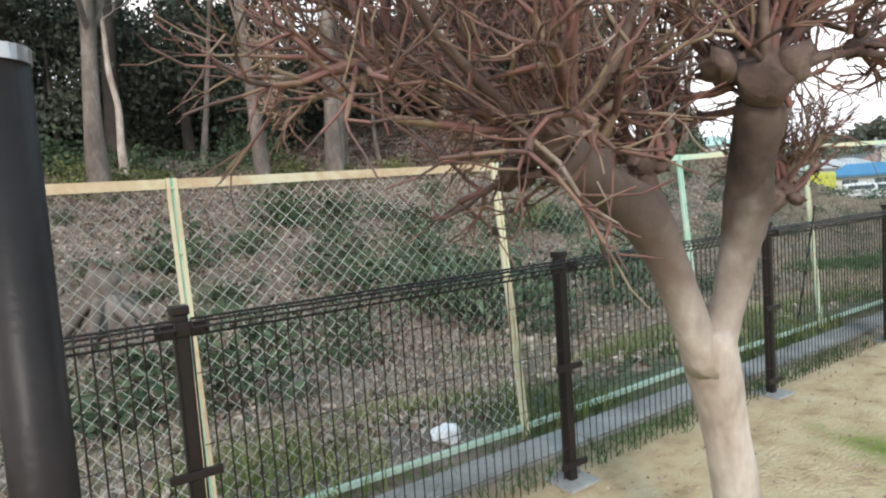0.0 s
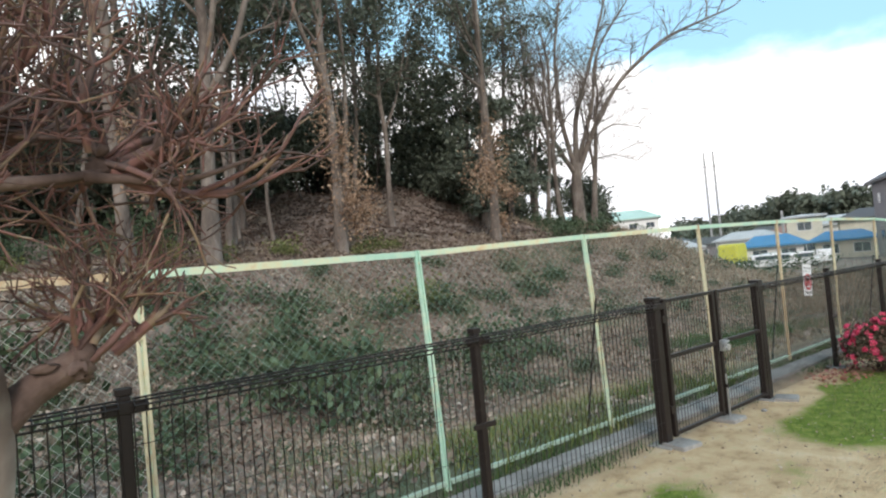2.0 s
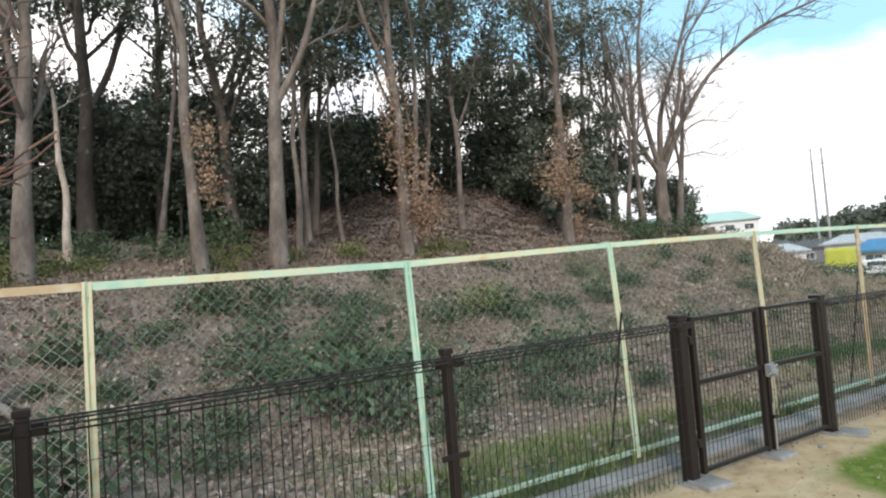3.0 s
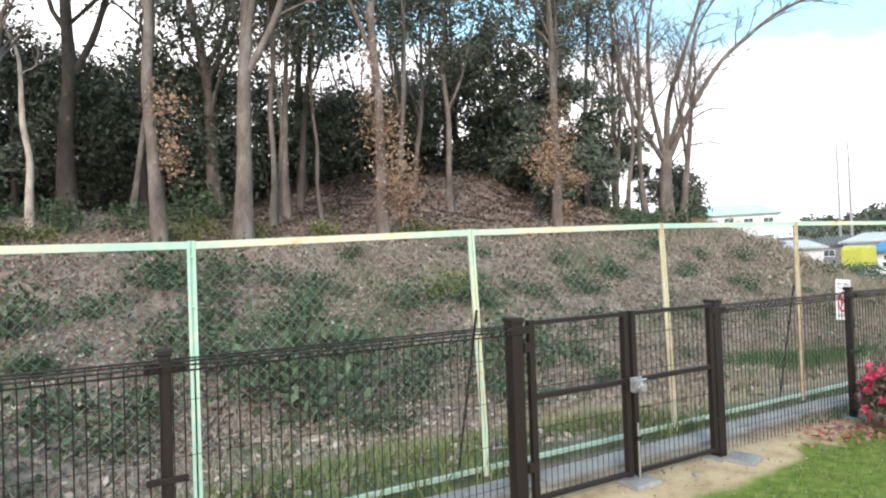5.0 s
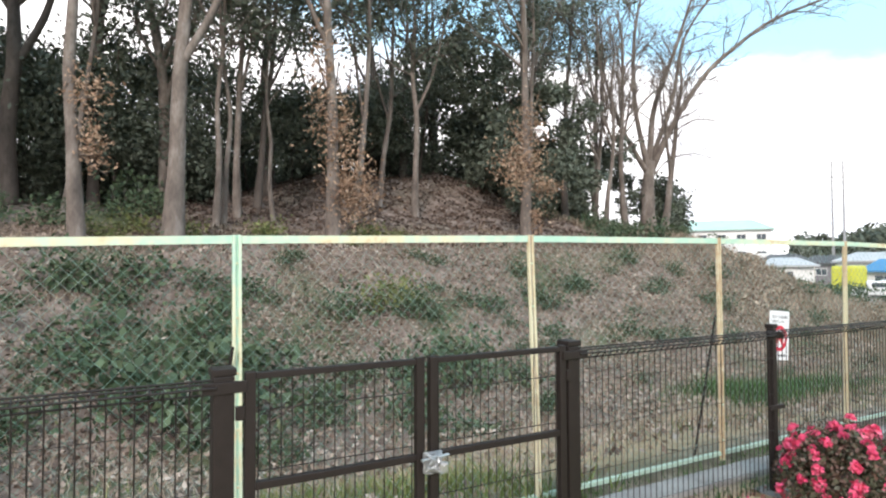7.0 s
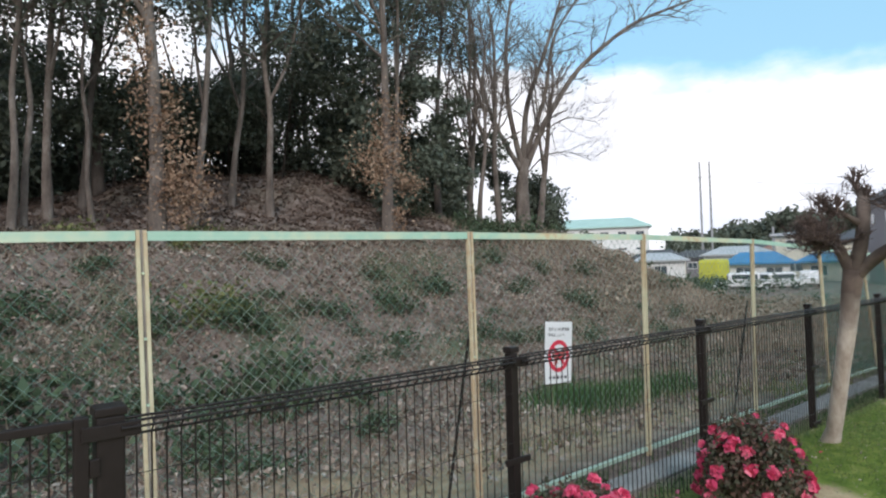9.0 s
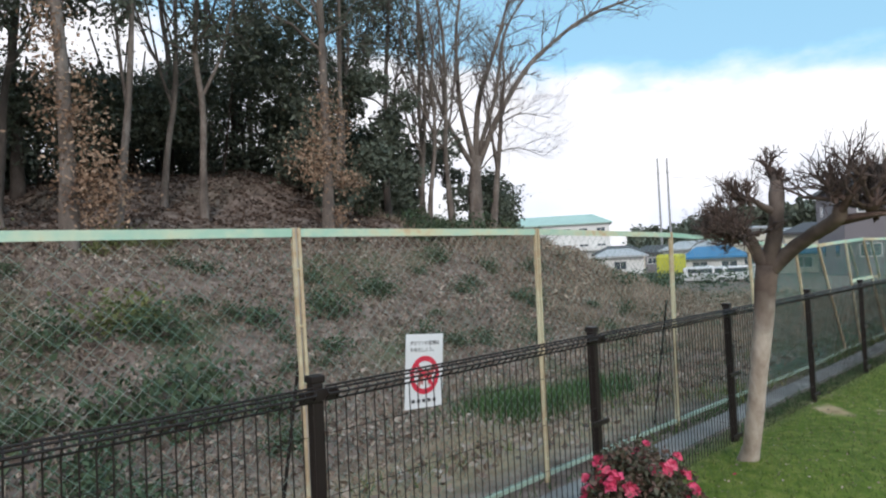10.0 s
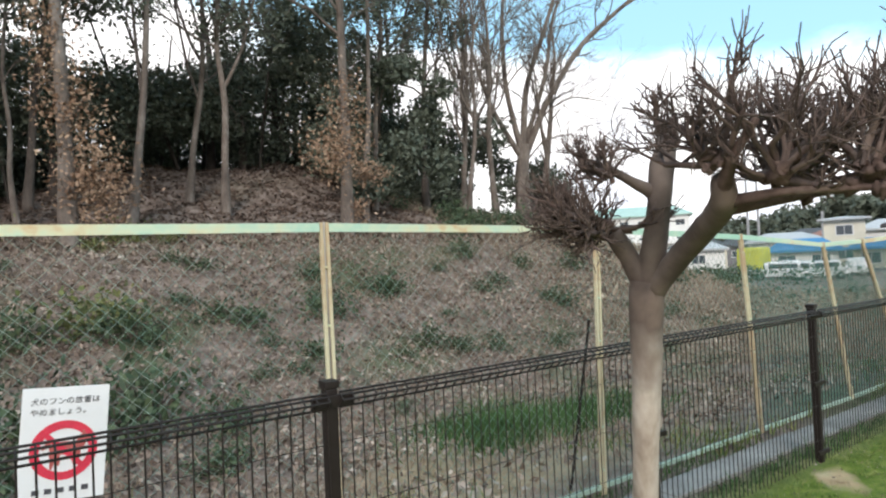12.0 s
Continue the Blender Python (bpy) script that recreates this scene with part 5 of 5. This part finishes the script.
for k in range(26):
    x, y, s = rng.uniform(-3, 8.5) if k < 20 else rng.uniform(8, 16), rng.uniform(15.8, 17.6), rng.uniform(0.5, 1.1)
    copy_thing(crest_shrub, pose(x, y, float(ground_z(x, y)) - 0.03, 0, 0, rng.uniform(0, 360)) @ Matrix.Diagonal((s, s, s, 1)))
yellow_bush = copy_thing(crest_shrub, pose(13.7, 12.6, float(ground_z(13.7, 12.6)), -20, 0, 30) @ Matrix.Diagonal((1.5, 1.4, 1.5, 1)))
spots = [(9.4, 7.2, 0.8), (13.9, 12.0, 1.3), (16.5, 12.6, 1.2), (18.4, 12.4, 1.1), (8.7, 10.8, 1.5), (9.6, 10.2, 1.6), (7.8, 9.2, 1.7), (8.6, 8.4, 1.8), (6.4, 11.8, 1.3), (7.2, 12.3, 1.3), (20.4, 13.4, 0.9), (24, 14.6, 0.8),
         (14.4, 12.6, 1.2), (3.8, 12.4, 1.2), (2.6, 9.2, 1.3), (1.8, 7.4, 1.3), (2.2, 12.8, 1.0), (3.4, 7.2, 1.6), (4.6, 9.6, 1.2), (10.6, 9.4, 1.3), (5.4, 8.2, 1.4), (12.0, 8.4, 0.9), (0.2, 11.4, 1.1),
         (6.0, 9.6, 1.0), (4.2, 11.0, 1.0), (7.6, 13.4, 0.9), (5.6, 13.6, 0.8), (9.6, 12.6, 1.0),
         (11.6, 10.2, 1.2), (12.4, 12.6, 1.0), (12.2, 6.6, 0.9), (12.6, 9.6, 1.3), (14.6, 7.8, 1.0), (6.5, 14.2, 1.2), (8.0, 14.0, 1.3), (9.0, 11.6, 1.2), (5.2, 12.6, 1.2), (7.0, 10.8, 1.3), (10.2, 13.6, 1.1), (13.6, 9.0, 1.2), (11.8, 7.4, 1.2), (14.0, 10.2, 1.3), (15.2, 9.4, 1.0)]
for k in range(110):
    spots.append((rng.uniform(-6, 30), rng.uniform(7, 15.5), rng.uniform(0.25, 0.85)))
for k in range(60):
    spots.append((rng.uniform(-8, 10) if k < 48 else rng.uniform(24, 32), rng.uniform(17, 23), rng.uniform(0.8, 1.7)))
for k, (x, y, s) in enumerate(spots):
    m = pose(x, y, float(ground_z(x, y)) - 0.03, rng.uniform(-12, 12), 0, rng.uniform(0, 360)) @ Matrix.Diagonal((s, s, s * rng.uniform(0.7, 1.2), 1))
    if k < 4:
        shrubs[k].matrix_basis = m
    else:
        copy_thing(shrubs[k % 4], m)

n = 150000
x, y = rng.uniform(-8, 34, n), 2.3 + rng.beta(1.3, 1.0, n) * 15.5
keep = (patches(x, y, 1.1, 12) > rng.uniform(-0.5, 0.9, n)) & ~((x > 9) & (x < 18) & (y < 6) & (rng.random(n) < 0.55))
x, y = x[keep], y[keep]
arr("leaf_litter", leaves(rng, np.stack([x, y, ground_z(x, y) + rng.uniform(0.01, 0.08, len(x))], 1), 0.11, 0.55, 0.5), LITTER, kind="stuff", label="dry brown fallen leaves over the bank")
n = 70000
x, y = rng.uniform(-8, 42, n), 2.3 + rng.beta(1.5, 1.0, n) * 16
arr("dry_grass", blades(rng, np.stack([x, y, ground_z(x, y)], 1), 0.20, 0.018, 0.5), DRY_GRASS, kind="stuff", label="dry straw-coloured grass on the bank")
n = 26000
x, y = rng.uniform(8, 32, n), rng.uniform(16, 33, n)
arr("mound_litter", leaves(rng, np.stack([x, y, ground_z(x, y) + rng.uniform(0.01, 0.1, n)], 1), 0.16, 0.6, 0.5), LITTER_DARK, kind="stuff", label="brown leaf litter over the wooded mound")
n = 900
x, y = rng.uniform(-6, 34, n), rng.uniform(5, 19, n)
arr("dry_stalks", blades(rng, np.stack([x, y, ground_z(x, y)], 1), 0.5, 0.022, 0.25), DRY_GRASS, kind="stuff", label="pale dry upright stalks on the bank")
n = 260
x, y = rng.normal(12.3, 0.65, n), rng.normal(0.85, 0.35, n)
y = np.minimum(y, 1.42)
arr("fallen_petals", leaves(rng, np.stack([x, y, ground_z(x, y) + 0.012], 1), 0.035, 0.8, 0.9), PETAL, kind="stuff", label="fallen pink petals round the flowering bushes")
n = 260
x, y = rng.normal(11.0, 0.35, n), rng.normal(1.1, 0.15, n)
arr("red_soil_bits", leaves(rng, np.stack([x, y, ground_z(x, y) + 0.012], 1), 0.05, 0.8, 0.9), ROOF_RED, kind="stuff", label="reddish petals rotting by the fence post foot")
n = 60000
x, y = rng.uniform(-4, 30, n), 1.84 + rng.beta(1.0, 3.4, n) * 7
near = patches(x, y, 1.2, 15) * np.where(x > 10.0, 0.45, 1.0) > rng.uniform(0.25, 1.0, n)
x, y = x[near], y[near]
arr("weeds", blades(rng, np.stack([x, y, ground_z(x, y)], 1), 0.17, 0.016, 0.4), GRASS, kind="stuff", label="green weeds along the chain-link fence")
n = 9000
x, y = rng.normal(19.1, 0.8, n), rng.normal(6.2, 0.6, n)
arr("tall_weeds", blades(rng, np.stack([x, y, ground_z(x, y)], 1), 0.30, 0.022, 0.4), GRASS_TALL, kind="stuff", label="patch of taller green weeds behind the fence")
n = 16000
x, y = rng.uniform(-2, 26, n), rng.choice([1.42, 1.90], n) + rng.normal(0, 0.06, n)
keep = patches(x, y * 3, 1.5, 21) > rng.uniform(0.2, 1.1, n)
x, y = x[keep], y[keep]
arr("edge_weeds", blades(rng, np.stack([x, y, ground_z(x, y)], 1), 0.07, 0.009, 0.5), GRASS_TALL, kind="stuff", label="low weeds along both edges of the drain")
n = 150000
x, y = rng.uniform(4, 26, n), rng.uniform(-3.5, 1.30, n)
keep = lawn(x, y) > rng.uniform(0.25, 1.0, n)
x, y = x[keep], y[keep]
arr("turf", blades(rng, np.stack([x, y, ground_z(x, y)], 1), 0.032, 0.006, 0.6), GRASS, kind="stuff", label="short patchy turf on the sandy park ground")
n = 9000
x, y = rng.uniform(0, 18, n), rng.uniform(-4, 1.4, n)
arr("pebbles", leaves(rng, np.stack([x, y, ground_z(x, y) + 0.004], 1), 0.02, 0.8, 0.9), LITTER, kind="stuff", label="small dark bits of leaf and gravel on the sand")

# ---- town beyond ----


def house(name, label, x, y, w, d, h, turn, wall, roof, roof_h=1.6, z=-0.9, windows=3, floors=2, eave=0.6):
    t = thing(name, label, "building", (x, y, z))
    t.rotation_euler = (0, 0, radians(turn))
    part("wall", box((-w / 2, -d / 2, 0), (w / 2, d / 2, h), 0.03), wall, t)
    bm = bmesh.new()
    a, b = w / 2 + eave, d / 2 + eave
    low_v = [bm.verts.new(p) for p in ((-a, -b, h), (a, -b, h), (a, b, h), (-a, b, h))]
    mid_v = [bm.verts.new((v.co.x, v.co.y, h + 0.22)) for v in low_v]
    top_v = [bm.verts.new((-a + b * 0.7, 0, h + roof_h)), bm.verts.new((a - b * 0.7, 0, h + roof_h))]
    bm.faces.new(low_v)
    for i in range(4):
        bm.faces.new((low_v[i], low_v[(i + 1) % 4], mid_v[(i + 1) % 4], mid_v[i]))
    bm.faces.new((mid_v[0], mid_v[1], top_v[1], top_v[0]))
    bm.faces.new((mid_v[2], mid_v[3], top_v[0], top_v[1]))
    bm.faces.new((mid_v[1], mid_v[2], top_v[1]))
    bm.faces.new((mid_v[3], mid_v[0], top_v[0]))
    part("roof", bm, roof, t)
    for f in range(floors):
        zc = h * (f + 0.58) / floors
        for k in range(windows):
            xc = -w / 2 + w * (k + 0.5) / windows
            win = part("window", box((xc - 0.85, -d / 2 - 0.03, zc - 0.6), (xc + 0.85, -d / 2 + 0.05, zc + 0.6), 0.02), WHITE_WALL, t)
            part("pane", box((xc - 0.75, -d / 2 - 0.05, zc - 0.5), (xc - 0.03, -d / 2 - 0.032, zc + 0.5)), GLASS_DARK, win)
            part("pane", box((xc + 0.03, -d / 2 - 0.05, zc - 0.5), (xc + 0.75, -d / 2 - 0.032, zc + 0.5)), GLASS_DARK, win)
        for k in (-1, 1):
            part("window", box((-w / 2 - 0.04, k * d / 4 - 0.6, zc - 0.5), (-w / 2 + 0.04, k * d / 4 + 0.6, zc + 0.5), 0.02), GLASS_DARK, t)
    if floors > 1 and w > 12:
        part("walkway", box((-w / 2, -d / 2 - 1.1, h / 2 - 0.5), (w / 2, -d / 2 - 0.06, h / 2 + 0.35), 0.03), WHITE_WALL, t)
    return t


house("apartment_block", "white apartment block with a pale green hip roof", 109.6, 76.6, 23, 9, 9.4, -54, WHITE_WALL, ROOF_GREEN, 2.2, windows=7, floors=3)
house("grey_house", "grey two-storey house with a dark tiled hip roof", 78.2, 12.4, 11, 10, 7.7, -62, GREY_WALL, ROOF_DARK, 2.4, windows=3)
house("cream_house", "cream flat-fronted house beyond the car park", 90.2, 30.4, 3.9, 6, 5.3, -68, CREAM_WALL, ROOF_GREY, 0.5, windows=1)
house("long_shed", "long shed with a blue sheet roof behind parked cars", 79.8, 30.2, 6.0, 4, 2.0, -64, WHITE_WALL, ROOF_BLUE, 1.4, windows=2, floors=1)
house("long_shed", "low shed with a blue sheet roof and pale walls", 84, 24, 6, 4, 2.0, -68, CREAM_WALL, ROOF_BLUE, 1.2, windows=2, floors=1)
house("town_house", "pale town house with a light grey roof", 100, 42, 9, 7, 3.2, -60, WHITE_WALL, ROOF_GREY, 1.4, windows=2, floors=1)
house("town_house", "pale town house with a brown-red roof", 110, 38, 9, 7, 3.8, -64, CREAM_WALL, ROOF_RED, 1.5, windows=2, floors=1)
house("town_house", "white town house with a dark roof", 120, 46, 10, 7, 4.0, -60, WHITE_WALL, ROOF_DARK, 1.5, windows=2, floors=1)
house("town_house", "white town house with a light roof behind the sheds", 105, 30, 9, 7, 4.2, -66, WHITE_WALL, ROOF_GREY, 1.5, windows=2, floors=1)
house("town_house", "cream town house with a dark roof behind the sheds", 96, 24, 8, 7, 4.4, -70, CREAM_WALL, ROOF_DARK, 1.5, windows=2, floors=1)
house("town_house", "low house with a dark roof in front of the wooded hill", 118, 56, 12, 7, 3.0, -56, GREY_WALL, ROOF_DARK, 1.6, windows=2, floors=1)

cover = thing("yellow_tarpaulin", "yellow-green tarpaulin over a stack by the sheds", "tarpaulin", (73.2, 31.9, -0.9))
bm = bmesh.new()
add_box(bm, (-1.2, -1.2, 0), (1.2, 1.2, 2.7), 0.35)
part("cover", bm, YELLOW, cover)


def car(x, y, turn, label, paint):
    t = thing("parked_car", label, "car", (x, y, -0.88), "cars in the car park")
    t.rotation_euler = (0, 0, radians(turn))
    bm = bmesh.new()
    add_box(bm, (-2.1, -0.82, 0.30), (2.1, 0.82, 0.86), 0.14)
    add_box(bm, (-1.5, -0.72, 0.80), (1.0, 0.72, 1.42), 0.2)
    part("body", bm, paint, t)
    part("windscreen", box((0.70, -0.6, 0.92), (1.03, 0.6, 1.28), 0.03), GLASS_DARK, t)
    for s in (-1, 1):
        part("side_window", box((-1.25, s * 0.73 - 0.01, 0.94), (0.65, s * 0.73 + 0.01, 1.28), 0.005), GLASS_DARK, t)
        for xx in (-1.3, 1.3):
            bm = bmesh.new()
            add_rod(bm, (xx, s * 0.66, 0.3), (xx, s * 0.83, 0.3), 0.3, 18)
            wheel = part("wheel", bm, RUBBER, t)
            bm = bmesh.new()
            add_rod(bm, (xx, s * 0.80, 0.3), (xx, s * 0.845, 0.3), 0.17, 14)
            part("rim", bm, STEEL, wheel)


for x, y, s in ((14.72, 1.12, 0.07), (14.86, 1.26, 0.05), (15.3, 1.16, 0.06), (5.2, 1.36, 0.04), (9.0, 1.12, 0.03)):
    t = thing("stone", "small pale rounded stone on the ground", "stone", (x, y, 0.0))
    bm = bmesh.new()
    bmesh.ops.create_icosphere(bm, subdivisions=2, radius=s)
    for v in bm.verts:
        v.co *= 1 + 0.3 * noise.noise(v.co * 14 + Vector((x, y, 0)))
        v.co.z = v.co.z * 0.6 + s * 0.2
    part("stone_body", bm, CONCRETE, t)

car(60.8, 23.3, 118, "white hatchback parked on the low ground", CAR_WHITE)
car(61.6, 20.9, 150, "white saloon car parked by the sheds", CAR_WHITE)
car(66.0, 25.0, 30, "white car parked beside the blue-roofed shed", CAR_WHITE)
car(69.0, 21.0, 20, "pale car parked among weeds", CAR_WHITE)

for x, y, top in ((121, 58.5, 21.5), (122.2, 57.2, 21.5), (98, 36, 7.0)):
    t = thing("utility_pole", "tall grey concrete utility pole", "utility pole", (x, y, -0.9), "utility poles")
    bm = bmesh.new()
    add_rod(bm, (0, 0, -0.2), (0, 0, top), 0.24, 12, 0.15)
    part("shaft", bm, POLE_GREY, t)
    if top > 9:
        part("crossarm", box((-0.07, -0.5, top - 3.0), (0.07, 0.5, top - 2.88), 0.01), POLE_GREY, t)
bm = bmesh.new()
for a, b in (((121, 58.7, 17.0), (80, 130, 15)), ((121, 58.7, 17.0), (190, 10, 16.0)), ((122.2, 56.6, 16.6), (190, 8, 15.6))):
    a, b = Vector(a), Vector(b)
    prev = a
    for k in range(1, 13):
        q = a.lerp(b, k / 12) - Vector((0, 0, 4 * 0.8 * (k / 12) * (1 - k / 12)))
        add_rod(bm, prev, q, 0.012, 4)
        prev = q
ob = part("overhead_wires", bm, RUBBER)
tagged(ob, "thin dark overhead wires between utility poles", "cable")

rng = np.random.default_rng(9)
spots = []
for k in range(260):
    az = radians(rng.uniform(3, 29))
    dist = rng.uniform(190, 240)
    hmax = np.interp(math.degrees(az), [3, 16, 20, 25, 27, 28.7, 29], [16, 16, 17, 14, 12.5, 10, 4])
    spots.append((dist * math.cos(az), dist * math.sin(az), rng.uniform(0, 1) * (hmax - 4) + 0.5, rng.uniform(3.0, 5.0)))
arr("wooded_hill", clump_cloud(rng, spots, 420, 1.6), LEAF_DARK, kind="stuff", label="distant dark wooded hill behind the town")
spots = []
for k in range(60):
    x, y = rng.uniform(42, 62), rng.uniform(18, 42)
    spots.append((x, y, -0.6 + rng.uniform(0, 0.6), rng.uniform(0.8, 1.6)))
arr("rough_scrub", clump_cloud(rng, spots, 260, 0.22, 0.6), LEAF_SHRUB, kind="stuff", label="grey-green scrub on the low ground")
rng = np.random.default_rng(19)
spots = []
for k in range(150):
    y = rng.uniform(30, 42)
    x = rng.uniform(-16, 2 + y * 0.9)
    spots.append((x, y, float(ground_z(x, y)) + rng.uniform(0.2, 2.4), rng.uniform(1.0, 1.7)))
arr("low_foliage", clump_cloud(rng, spots, 600, 0.21), LEAF_DARK, kind="stuff", label="dark evergreen undergrowth at the back of the wood")
spots = []
for k in range(46):
    x = rng.uniform(27, 44)
    y = rng.uniform(9, 13 + (x - 27) * 0.7)
    spots.append((x, y, float(ground_z(x, y)) + rng.uniform(0, 0.35), rng.uniform(0.4, 0.9)))
arr("dry_scrub", clump_cloud(rng, spots, 300, 0.14, 0.7), DRY_GRASS, kind="stuff", label="grey-brown dry scrub at the end of the bank")
spots = [(rng.uniform(30, 46), rng.uniform(10, 24), 0, rng.uniform(0.4, 0.8)) for k in range(26)]
spots = [(x, y, float(ground_z(x, y)) + 0.2, r) for x, y, _, r in spots]
arr("green_scrub", clump_cloud(rng, spots, 300, 0.14, 0.8), LEAF_SHRUB, kind="stuff", label="grey-green scrub at the end of the bank")
n = 22000
x, y = rng.uniform(26, 46, n), rng.uniform(4, 26, n)
arr("far_dry_grass", blades(rng, np.stack([x, y, ground_z(x, y)], 1), 0.35, 0.04, 0.4), DRY_GRASS, kind="stuff", label="dry grass over the low ground")
house("greenhouse", "low pale rounded polytunnel by the poles", 66, 42, 7, 4, 1.3, -56, ROOF_GREY, ROOF_GREY, 1.2, windows=0, floors=1)
house("town_house", "cream house with a dark roof by the far sheds", 92, 50, 7, 6, 3.0, -56, CREAM_WALL, ROOF_DARK, 1.4, windows=2, floors=1)
house("town_house", "white low house with a pale roof by the poles", 84, 45, 6, 5, 2.6, -56, WHITE_WALL, ROOF_GREY, 1.2, windows=1, floors=1)
